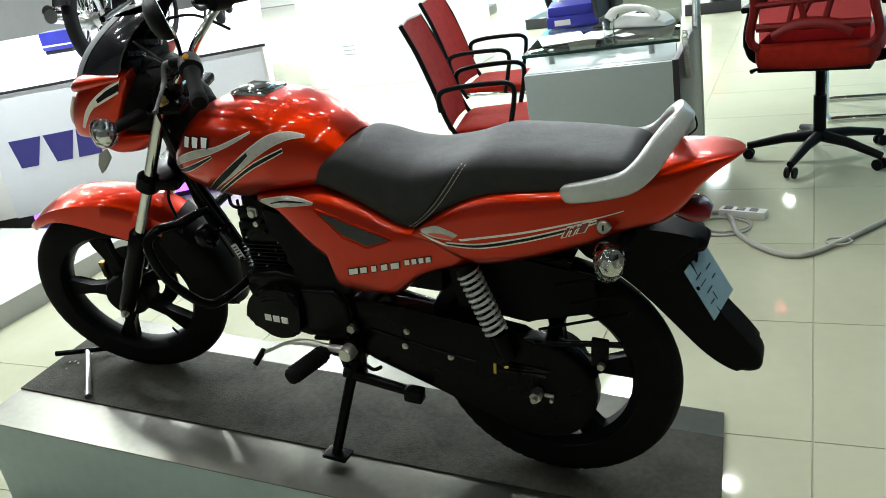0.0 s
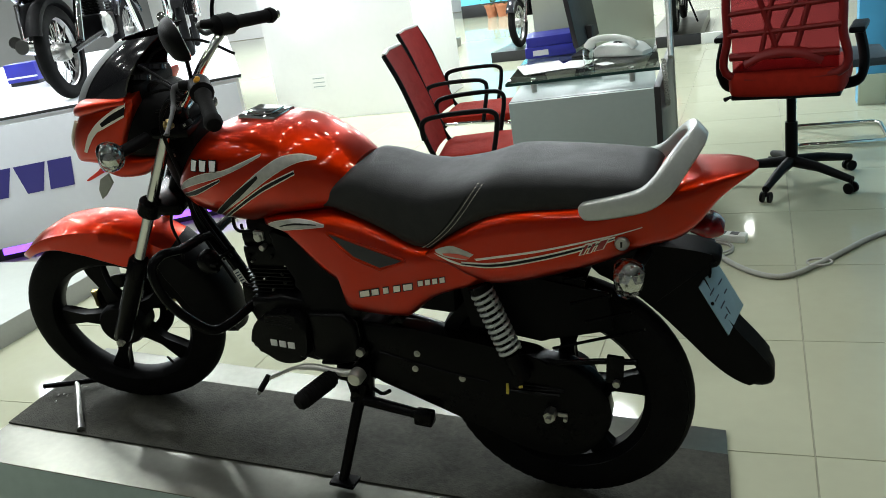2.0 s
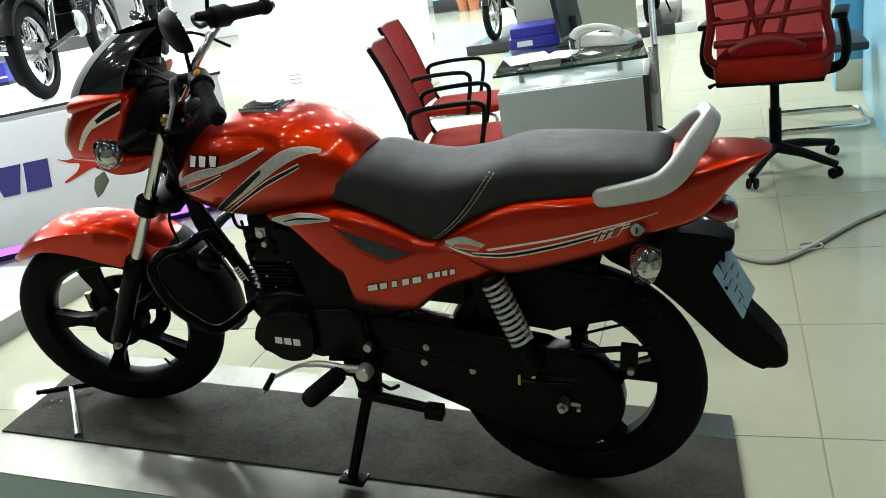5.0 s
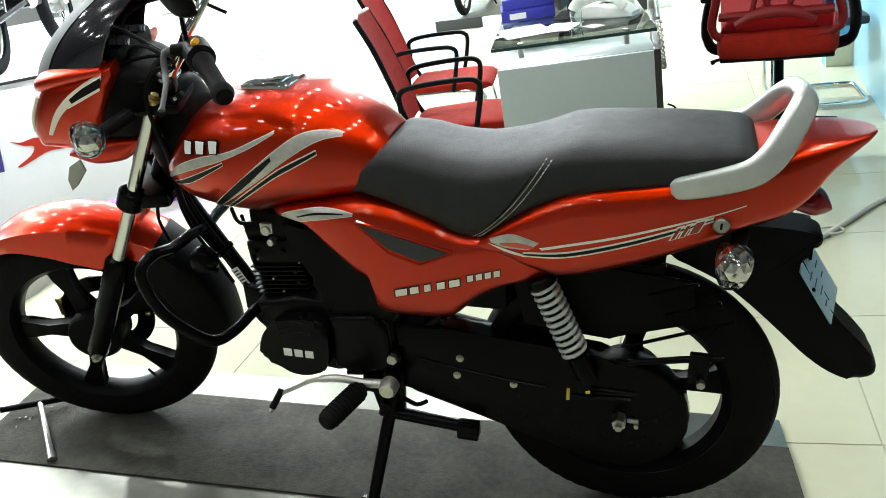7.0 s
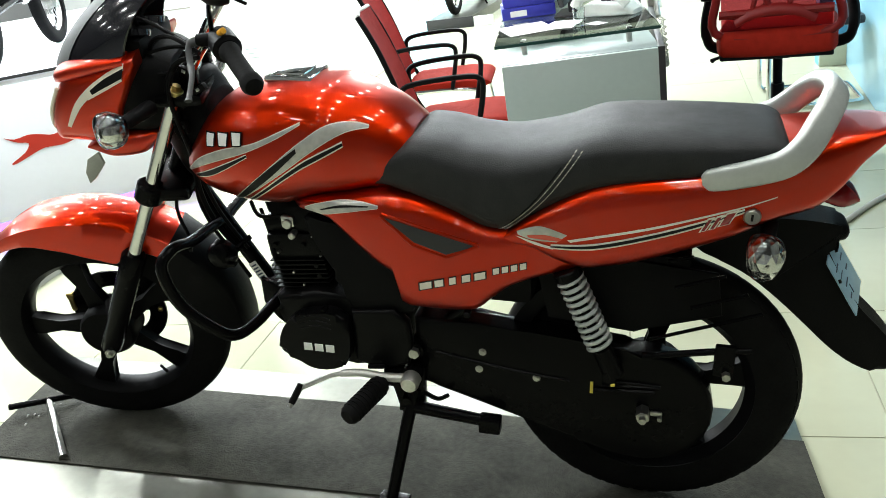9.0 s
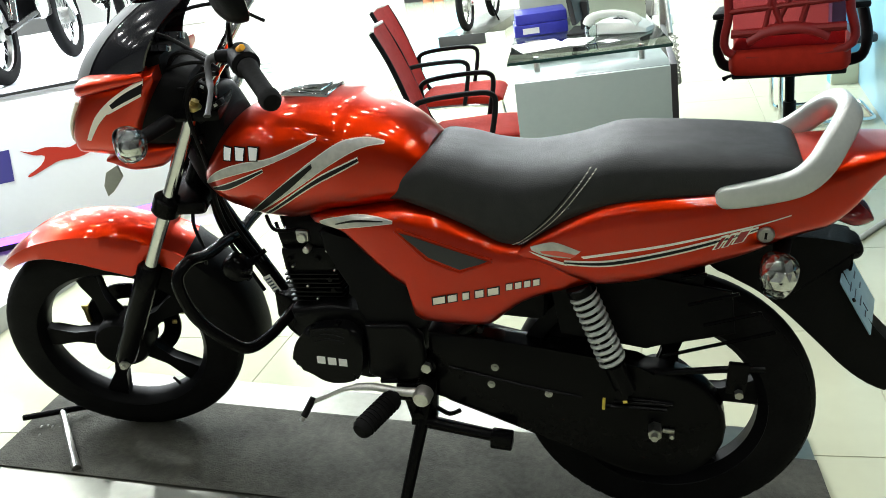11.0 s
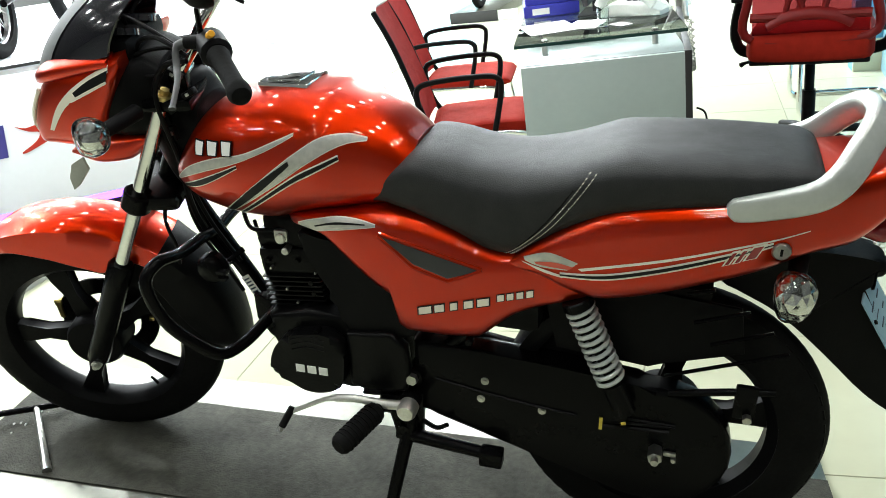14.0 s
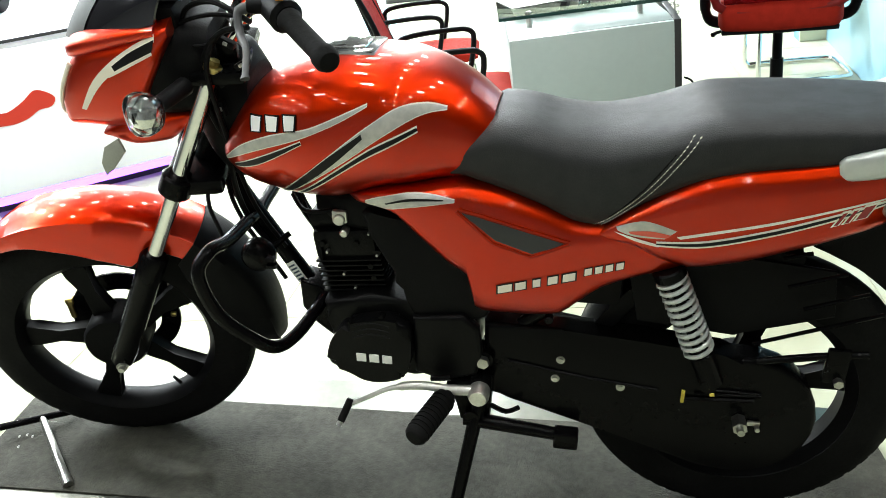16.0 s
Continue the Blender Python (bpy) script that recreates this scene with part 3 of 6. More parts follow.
def both(hull, parent, upper, lower, edge, core):
    """A stripe with pale edges: the wider film first, the core on it."""
    strip(hull, parent, [(x, z + edge) for x, z in upper], [(x, z - edge) for x, z in lower], CREAM_DECAL, 0.0008)
    strip(hull, parent, upper, lower, core, 0.0016)


both(tank_hull, tank, [(-0.305, 0.757), (-0.262, 0.791), (-0.199, 0.818), (-0.13, 0.836), (-0.07, 0.862), (-0.030, 0.880)], [(-0.305, 0.755), (-0.262, 0.776), (-0.215, 0.795), (-0.142, 0.822), (-0.082, 0.849), (-0.030, 0.878)], 0.002, SILVER_DECAL)
both(tank_hull, tank, [(-0.284, 0.752), (-0.235, 0.772), (-0.145, 0.814)], [(-0.282, 0.748), (-0.230, 0.763), (-0.143, 0.811)], 0.002, BLACK_DECAL)
both(tank_hull, tank, [(-0.206, 0.703), (-0.074, 0.811), (-0.024, 0.849), (0.019, 0.875), (0.060, 0.879), (0.094, 0.870)], [(-0.200, 0.698), (-0.072, 0.785), (-0.015, 0.826), (0.03, 0.854), (0.062, 0.866), (0.094, 0.868)], 0.002, SILVER_DECAL)
strip(tank_hull, tank, [(-0.202, 0.704), (-0.114, 0.779), (-0.040, 0.834)], [(-0.197, 0.699), (-0.103, 0.769), (-0.038, 0.826)], BLACK_DECAL, 0.0024)
both(tank_hull, tank, [(-0.172, 0.704), (-0.053, 0.790), (-0.004, 0.820), (0.049, 0.845)], [(-0.172, 0.699), (-0.053, 0.782), (0.0, 0.813), (0.051, 0.840)], 0.003, BLACK_DECAL)

# pale maker's badge, plain shapes
for x, w in ((-0.228, 0.022), (-0.196, 0.024), (-0.163, 0.022)):
    z = 0.838 + (x + 0.196) * 0.14
    strip(tank_hull, tank, [(x - w * 0.62, z + 0.014), (x + w * 0.62, z + 0.016)], [(x - w * 0.5, z - 0.014), (x + w * 0.5, z - 0.012)], BLACK_DECAL, 0.0030, "badge_edge")
    strip(tank_hull, tank, [(x - w * 0.48, z + 0.012), (x + w * 0.48, z + 0.013)], [(x - w * 0.38, z - 0.012), (x + w * 0.38, z - 0.010)], WHITE_DECAL, 0.0036, "badge")

# side cover: silver swoosh, black inlet, name blocks
both(cover_hull, cover, [(-0.050, 0.700), (-0.021, 0.713), (0.028, 0.724), (0.076, 0.725), (0.109, 0.720)], [(-0.050, 0.698), (-0.013, 0.694), (0.027, 0.701), (0.076, 0.711), (0.109, 0.717)], 0.0015, SILVER_DECAL)
strip(cover_hull, cover, [(-0.012, 0.704), (0.03, 0.717), (0.09, 0.720)], [(-0.010, 0.702), (0.03, 0.7125), (0.09, 0.718)], BLACK_DECAL, 0.0024)
def facet(upper, lower, mat, off, name):
    """A straight-edged film on the side cover."""
    bm = bmesh.new()
    grid = []
    for i in range(17):
        col = []
        for k in range(5):
            a = [Vector((*q, 0)) for q in upper]
            b = [Vector((*q, 0)) for q in lower]
            p = a[0].lerp(a[1], i / 16).lerp(b[0].lerp(b[1], i / 16), k / 4)
            col.append(bm.verts.new((p.x, cover_hull.side(p.x, p.y, off), p.y)))
        grid.append(col)
    for a, b in zip(grid, grid[1:]):
        for k in range(4):
            bm.faces.new((a[k], a[k + 1], b[k + 1], b[k]))
    part(name, bm, mat, cover)


facet(((0.120, 0.700), (0.296, 0.650)), ((0.178, 0.651), (0.240, 0.629)), GREY_PLASTIC, 0.0012, "inlet_insert")
for a, b in (((0.116, 0.706), (0.302, 0.653)), ((0.113, 0.702), (0.174, 0.645)), ((0.174, 0.645), (0.240, 0.622)), ((0.240, 0.622), (0.302, 0.651))):
    line = [Vector((*a, 0)).lerp(Vector((*b, 0)), k / 10) for k in range(11)]
    part("inlet_lip", tube([(q.x, cover_hull.side(q.x, q.y, 0.0005), q.y) for q in line], 0.0032, 8), RED, cover)
for k in range(5):
    x = 0.196 + k * 0.0272
    z = 0.5575 + (x - 0.196) * 0.277
    w = (0.015, 0.011, 0.008, 0.010, 0.013)[k]
    strip(cover_hull, cover, [(x - w, z + 0.0095 - w * 0.28), (x + w, z + 0.0095 + w * 0.28)], [(x - w, z - 0.0105 - w * 0.28), (x + w, z - 0.0105 + w * 0.28)], BLACK_DECAL, 0.0014, "name_block_edge")
    strip(cover_hull, cover, [(x - w * 0.8, z + 0.0070 - w * 0.22), (x + w * 0.8, z + 0.0070 + w * 0.22)], [(x - w * 0.8, z - 0.0080 - w * 0.22), (x + w * 0.8, z - 0.0080 + w * 0.22)], CREAM_DECAL, 0.0022, "name_block")
for k in range(4):
    x = 0.336 + k * 0.0172
    z = 0.600 + (x - 0.336) * 0.26
    strip(cover_hull, cover, [(x - 0.0075, z + 0.0065), (x + 0.0075, z + 0.0105)], [(x - 0.0075, z - 0.0100), (x + 0.0075, z - 0.0060)], BLACK_DECAL, 0.0014, "name_block_edge")
    strip(cover_hull, cover, [(x - 0.0058, z + 0.0050), (x + 0.0058, z + 0.0082)], [(x - 0.0058, z - 0.0080), (x + 0.0058, z - 0.0048)], CREAM_DECAL, 0.0022, "name_block")
part("cover_bolt", rod((0.274, -0.126, 0.489), (0.274, -0.108, 0.489), 0.008, seg=14, bevel=0.002), SATIN, cover)

# tail stripes
both(tail_hull, tail, [(0.440, 0.669), (0.516, 0.678), (0.613, 0.707), (0.705, 0.740), (0.765, 0.764)], [(0.440, 0.666), (0.517, 0.672), (0.614, 0.701), (0.705, 0.735), (0.765, 0.762)], 0.0035, BLACK_DECAL)
strip(tail_hull, tail, [(0.470, 0.684), (0.525, 0.699), (0.612, 0.723), (0.704, 0.752), (0.815, 0.788)], [(0.476, 0.680), (0.526, 0.694), (0.612, 0.718), (0.704, 0.748), (0.815, 0.786)], CREAM_DECAL, 0.0012)
strip(tail_hull, tail, [(0.375, 0.688), (0.42, 0.706), (0.470, 0.694)], [(0.378, 0.682), (0.405, 0.676), (0.452, 0.678)], SILVER_DECAL, 0.0010)
strip(tail_hull, tail, [(0.395, 0.684), (0.43, 0.690), (0.462, 0.686)], [(0.398, 0.680), (0.43, 0.680), (0.455, 0.680)], RED_DECAL, 0.0020)
strip(tail_hull, tail, [(0.372, 0.680), (0.41, 0.673), (0.445, 0.667)], [(0.378, 0.677), (0.41, 0.667), (0.445, 0.662)], CREAM_DECAL, 0.0015)
def slanted(x, w, h, mat, off, name):
    """One leaning upright of the number, laid on the tail cowl."""
    z = 0.7335 + (x - 0.706) * 0.36
    strip(tail_hull, tail, [(x - w + 0.009 * h / 0.014, z + h), (x + w + 0.009 * h / 0.014, z + h + w * 0.7)], [(x - w - 0.004 * h / 0.014, z - h), (x + w - 0.004 * h / 0.014, z - h + w * 0.7)], mat, off, name)


for x, w in ((0.704, 0.0060), (0.7185, 0.0060), (0.7375, 0.0100)):
    slanted(x, w, 0.0140, CREAM_DECAL, 0.0016, "number")
    slanted(x, w - 0.0028, 0.0112, RED_LENS, 0.0024, "number_inlay")
y = tail_hull.side(0.778, 0.752)
lock = part("seat_lock", lathe([(0.001, -0.006), (0.012, -0.006), (0.015, -0.002), (0.015, 0.01), (0.001, 0.01)], (0.778, y, 0.752), 24), STEEL, tail, "round steel seat lock")
part("keyhole", box(0.776, 0.780, y - 0.007, y - 0.0055, 0.746, 0.758), BLACK_DECAL, lock)
part("tail_lamp", Hull([(0.900, 0.770), (0.935, 0.772), (0.955, 0.764), (0.964, 0.752)], [(0.900, 0.742), (0.935, 0.732), (0.955, 0.734), (0.964, 0.742)], [(0.900, 0.045), (0.935, 0.050), (0.964, 0.030)], 2.6).mesh(16, 20), RED_LENS, bike, "dark red tail lamp lens")

# seat stitching
bits = []
for k in range(34):
    t = k / 33
    for s in (0.0, 0.010):
        x, z = 0.338 + 0.140 * t + s, 0.680 + 0.168 * t - 0.03 * math.sin(math.pi * t) * 0.6
        y = seat_hull.side(x, z, 0.0006)
        bits.append(rod((x - 0.0013, y, z - 0.0017), (x + 0.0013, y, z + 0.0017), 0.0006, seg=5))
tagged(part("stitching", joined(*bits), CREAM_DECAL, seat, "twin rows of pale thread"), kind="stuff")
seam = [(x, seat_hull.side(x, z, -0.001), z) for x, z in ((0.330 + 0.150 * t, 0.672 + 0.190 * t - 0.018 * math.sin(math.pi * t)) for t in (k / 12 for k in range(11)))]
part("seam", tube(seam, 0.0016, 6), PLASTIC, seat)

# grab rail: one broad cast loop that rises from both sides behind the seat
def rail_mesh(points, n=6):
    line = curve(points, n)
    bm = bmesh.new()
    rows, out = [], Vector((0, -1, 0))
    for i, p in enumerate(line):
        t = (line[min(i + 1, len(line) - 1)] - line[max(i - 1, 0)]).normalized()
        out = (out - t * out.dot(t)).normalized()
        up = t.cross(out)
        u = 2 * min(i, len(line) - 1 - i) / (len(line) - 1)
        wide = ease(u, [(0, 0.010), (0.05, 0.019), (0.30, 0.0225), (0.50, 0.0235), (0.75, 0.0220), (1, 0.018)])
        deep = ease(u, [(0, 0.006), (0.05, 0.011), (0.6, 0.013), (1, 0.014)])
        rows.append([bm.verts.new(p + up * wide * math.copysign(abs(math.sin(a)) ** 0.42, math.sin(a)) + out * deep * math.copysign(abs(math.cos(a)) ** 0.42, math.cos(a))) for a in (2 * math.pi * k / 16 for k in range(16))])
    for p, q in zip(rows, rows[1:]):
        for k in range(16):
            bm.faces.new((p[k], p[(k + 1) % 16], q[(k + 1) % 16], q[k]))
    bm.faces.new(rows[0][::-1])
    bm.faces.new(rows[-1])
    bmesh.ops.recalc_face_normals(bm, faces=bm.faces)
    return bm


RAIL = [Vector(p) for p in ((0.692, -0.128, 0.810), (0.730, -0.134, 0.820), (0.785, -0.134, 0.836), (0.822, -0.129, 0.851), (0.848, -0.117, 0.876), (0.868, -0.092, 0.907), (0.884, -0.062, 0.930), (0.893, -0.032, 0.940), (0.896, 0.0, 0.942))]
part("grab_rail", rail_mesh(RAIL + [flip(p) for p in RAIL[-2::-1]]), GRAB, bike, "silver-grey painted grab rail")

# ---- rear mudguard, plate, lamps ----
rear_guard = part("rear_mudguard", arch(RW, 172, 80, [(0, 0.325), (1, 0.335)], [(0, 0.06), (1, 0.065)], [(0, 0.04), (1, 0.03)]), PLASTIC, bike, "matt black plastic rear mudguard")
flap = [(0.69, 0.635), (0.735, 0.610), (0.790, 0.583), (0.830, 0.555), (0.872, 0.520), (0.920, 0.476), (0.968, 0.432), (1.016, 0.400), (1.062, 0.387), (1.094, 0.400), (1.092, 0.432), (1.055, 0.478), (1.005, 0.528),
        (0.966, 0.585), (0.940, 0.628), (0.930, 0.652), (0.958, 0.662), (0.962, 0.684), (0.93, 0.696), (0.85, 0.700), (0.72, 0.69)]
part("flap", slab([(p.x, p.y) for p in curve([(*q, 0) for q in flap], 3, True)], -0.022, 0.055, 0.018, 3), PLASTIC, rear_guard)
plate = part("paper_plate", moved(box(-0.056, 0.056, -0.0015, 0.0015, -0.062, 0.062, 0.0008), pose(0, 0, 0)), PLATE_BLUE, bike, "pale blue temporary plate with ink marks")
plate.matrix_local = Matrix.Translation((0.972, 0.004, 0.585)) @ pose(0, 0, 0, 0, -33, 0) @ pose(0, 0, 0, 0, 0, 76)
for a, b, c, d in ((-0.040, 0.028, -0.012, 0.031), (-0.036, 0.010, -0.008, 0.012), (-0.030, -0.012, -0.002, -0.009), (-0.038, -0.034, -0.020, -0.031), (-0.012, -0.040, -0.009, -0.020), (0.010, 0.022, 0.034, 0.025), (0.012, -0.002, 0.030, 0.001)):
    part("ink_mark", box(a, c, -0.0026, -0.0018, b, d), INK, plate)
part("bolt", rod((-0.050, -0.005, 0.015), (-0.050, 0.0, 0.015), 0.004, seg=10), SATIN, plate)


def indicator(name, centre, size, yaw):
    """A clear lens over a faceted reflector, on a black stalk."""
    c = Vector(centre)
    m = Matrix.Translation(c) @ pose(0, 0, 0, 0, 0, yaw)
    lens = bmesh.new()
    bmesh.ops.create_icosphere(lens, subdivisions=4, radius=1.0)
    for v in lens.verts:
        a = Vector([math.copysign(abs(q) ** 0.75, q) for q in v.co])
        v.co = Vector((a.x * size[0] * (1 + 0.18 * a.z), a.y * size[1], a.z * size[2] * (1 - 0.12 * a.x)))
    body = part(name, moved(lens, m), LENS, bike, "clear turn-signal lens", smooth=60)
    core = bmesh.new()
    bmesh.ops.create_icosphere(core, subdivisions=2, radius=1.0)
    for v in core.verts:
        v.co = Vector((v.co.x * size[0] * 0.82, v.co.y * size[1] * 0.82, v.co.z * size[2] * 0.82))
    part("reflector", moved(core, m), CHROME, body, "bright reflector", smooth=0)
    part("stalk", rod(c + Vector((0, size[1] * 0.6, 0)), c + Vector((0.015, 0.11, 0.01)), 0.013, 0.016, 12), PLASTIC, body)


indicator("front_indicator", (-0.352, -0.243, 0.888), (0.029, 0.026, 0.034), -10)
indicator("rear_indicator", seen(0.802, -0.185, 0.694), (0.030, 0.028, 0.040), 0)
indicator("rear_indicator", flip(seen(0.802, -0.185, 0.694)), (0.030, 0.028, 0.040), 0)

# ---- headlamp cowl, screen, bars ----
cowl_hull = Hull([(-0.600, 0.848), (-0.592, 0.874), (-0.576, 0.910), (-0.557, 0.950), (-0.520, 0.984), (-0.446, 1.003), (-0.372, 1.014)],
                 [(-0.600, 0.834), (-0.585, 0.822), (-0.547, 0.817), (-0.480, 0.812), (-0.453, 0.826), (-0.421, 0.890), (-0.372, 0.985)],
                 [(-0.600, 0.055), (-0.580, 0.092), (-0.522, 0.112), (-0.455, 0.122), (-0.372, 0.124)], 3.4, 0.5)
cowl = fairing("headlamp_cowl", cowl_hull.mesh(44, 36), RED, bike, "glossy orange-red headlamp cowl")
fairing("brow", Hull([(-0.570, 0.957), (-0.552, 0.980), (-0.51, 0.998), (-0.45, 1.008), (-0.395, 1.012)], [(-0.570, 0.950), (-0.552, 0.946), (-0.50, 0.957), (-0.395, 0.985)], [(-0.570, 0.05), (-0.548, 0.098), (-0.50, 0.1145), (-0.395, 0.1225)], 3.0).mesh(24, 32), RED, cowl)
chin = Hull([(-0.53, 0.818), (-0.47, 0.850), (-0.40, 0.852), (-0.365, 0.850)], [(-0.53, 0.808), (-0.47, 0.785), (-0.42, 0.790), (-0.365, 0.840)], [(-0.53, 0.09), (-0.47, 0.105), (-0.365, 0.098)], 3.6)
fairing("chin", chin.mesh(24, 30), RED, cowl)
fairing("headlamp", Hull([(-0.599, 0.875), (-0.588, 0.908), (-0.559, 0.925)], [(-0.599, 0.860), (-0.588, 0.836), (-0.550, 0.826)], [(-0.599, 0.03), (-0.588, 0.075), (-0.559, 0.092)], 2.4).mesh(16, 32), LENS, cowl, "clear headlamp glass")


def cowl_strip(upper, lower, mat, off):
    part("decal", moved(film(cowl_hull, upper, lower, off=off, steps=18), COWL_TURN), mat, cowl)


cowl_strip([(-0.548, 0.868), (-0.518, 0.914), (-0.482, 0.948), (-0.438, 0.976), (-0.393, 0.998)], [(-0.540, 0.866), (-0.506, 0.908), (-0.470, 0.938), (-0.436, 0.962), (-0.394, 0.986)], CREAM_DECAL, 0.0010)
cowl_strip([(-0.474, 0.946), (-0.440, 0.968), (-0.394, 0.990)], [(-0.470, 0.938), (-0.438, 0.953), (-0.402, 0.969)], BLACK_DECAL, 0.0016)
cowl_strip([(-0.484, 0.931), (-0.450, 0.948), (-0.402, 0.970)], [(-0.482, 0.927), (-0.448, 0.943), (-0.402, 0.965)], CREAM_DECAL, 0.0020)
fairing("inner_cowl", Hull([(-0.475, 0.93), (-0.44, 0.985), (-0.36, 1.000), (-0.325, 0.985)], [(-0.475, 0.86), (-0.44, 0.84), (-0.36, 0.835), (-0.325, 0.85)], [(-0.475, 0.10), (-0.40, 0.108), (-0.325, 0.085)], 4.0).mesh(24, 28), PLASTIC, bike, "matt black inner cowl")


def screen_mesh():
    bm = bmesh.new()
    nu, nv = 20, 12
    skins = []
    for off in (0.0, 0.003):
        grid = []
        for j in range(nv + 1):
            v = j / nv
            half = 0.112 - 0.026 * v - 0.03 * v * v
            xf, zf = -0.580 + 0.075 * v + 0.070 * v * v, 0.968 + 0.152 * v - 0.008 * v * v
            back = 0.20 - 0.05 * v
            row = []
            for i in range(nu + 1):
                a = radians(-86 + 172 * i / nu)
                row.append(bm.verts.new((xf + off + back * (1 - math.cos(a)), (half - off) * math.sin(a), zf + 0.045 * (1 - math.cos(a)) * (1 - v * 0.4))))
            grid.append(row)
        skins.append(grid)
    a, b = skins
    for g in skins:
        for j in range(nv):
            for i in range(nu):
                bm.faces.new((g[j][i], g[j][i + 1], g[j + 1][i + 1], g[j + 1][i]))
    for j in range(nv):
        for i in (0, nu):
            bm.faces.new((a[j][i], a[j + 1][i], b[j + 1][i], b[j][i]))
    for i in range(nu):
        for j in (0, nv):
            bm.faces.new((a[j][i], a[j][i + 1], b[j][i + 1], b[j][i]))
    return bm


fairing("windscreen", screen_mesh(), SMOKE, cowl, "dark smoked fly screen")
# grey band laid on the screen as its painted grazing reflection
band = bmesh.new()
cols = []
for k in range(13):
    v = k / 12
    row = []
    for q in (-44, -38, -32, -26, -20):
        a = radians(q)
        row.append(band.verts.new((-0.5825 + 0.075 * v + 0.070 * v * v + (0.20 - 0.05 * v) * (1 - math.cos(a)), (0.1135 - 0.026 * v - 0.03 * v * v) * math.sin(a), 0.968 + 0.152 * v - 0.008 * v * v + 0.045 * (1 - math.cos(a)) * (1 - v * 0.4))))
    cols.append(row)
for a, b in zip(cols, cols[1:]):
    for k in range(4):
        band.faces.new((a[k], a[k + 1], b[k + 1], b[k]))
fairing("screen_sheen", band, SCREEN_SHEEN, cowl, "pale grey band painted as the sheen on the screen")
fairing("headlamp_rim", tube(curve([(-0.553, -0.092, 0.942), (-0.575, -0.090, 0.905), (-0.590, -0.078, 0.872), (-0.600, -0.058, 0.846), (-0.597, -0.050, 0.834)], 5), 0.0042, 8), CREAM_DECAL, cowl, "pale headlamp rim")
cluster = fairing("instrument_panel", box(-0.455, -0.365, -0.085, 0.085, 0.985, 1.030, 0.016), PLASTIC, bike)
fairing("dial", joined(*[moved(lathe([(0.001, 0), (0.034, 0), (0.036, -0.006), (0.036, 0.006)], (0, 0, 0), 28), pose(-0.398, s * 0.04, 1.03, 90, 0, 0) @ pose(0, 0, 0, -20, 0, 0)) for s in (-1, 1)]), SMOKE, cluster)

grip_out, grip_in = straight(-0.034, -0.292, 0.972), straight(-0.135, -0.185, 1.014)
riser = straight(-0.235, -0.085, 1.010)
bar_points = [Vector((-0.300, 0.0, 0.948)), Vector((-0.300, -0.05, 0.952)), riser, grip_in, grip_out]
FAR_SIDE = Vector((-0.03, -0.03, 0.06))


def opposite(p):
    return flip(p) + FAR_SIDE * min(1.0, max(0.0, -p.y - 0.04) / 0.06)


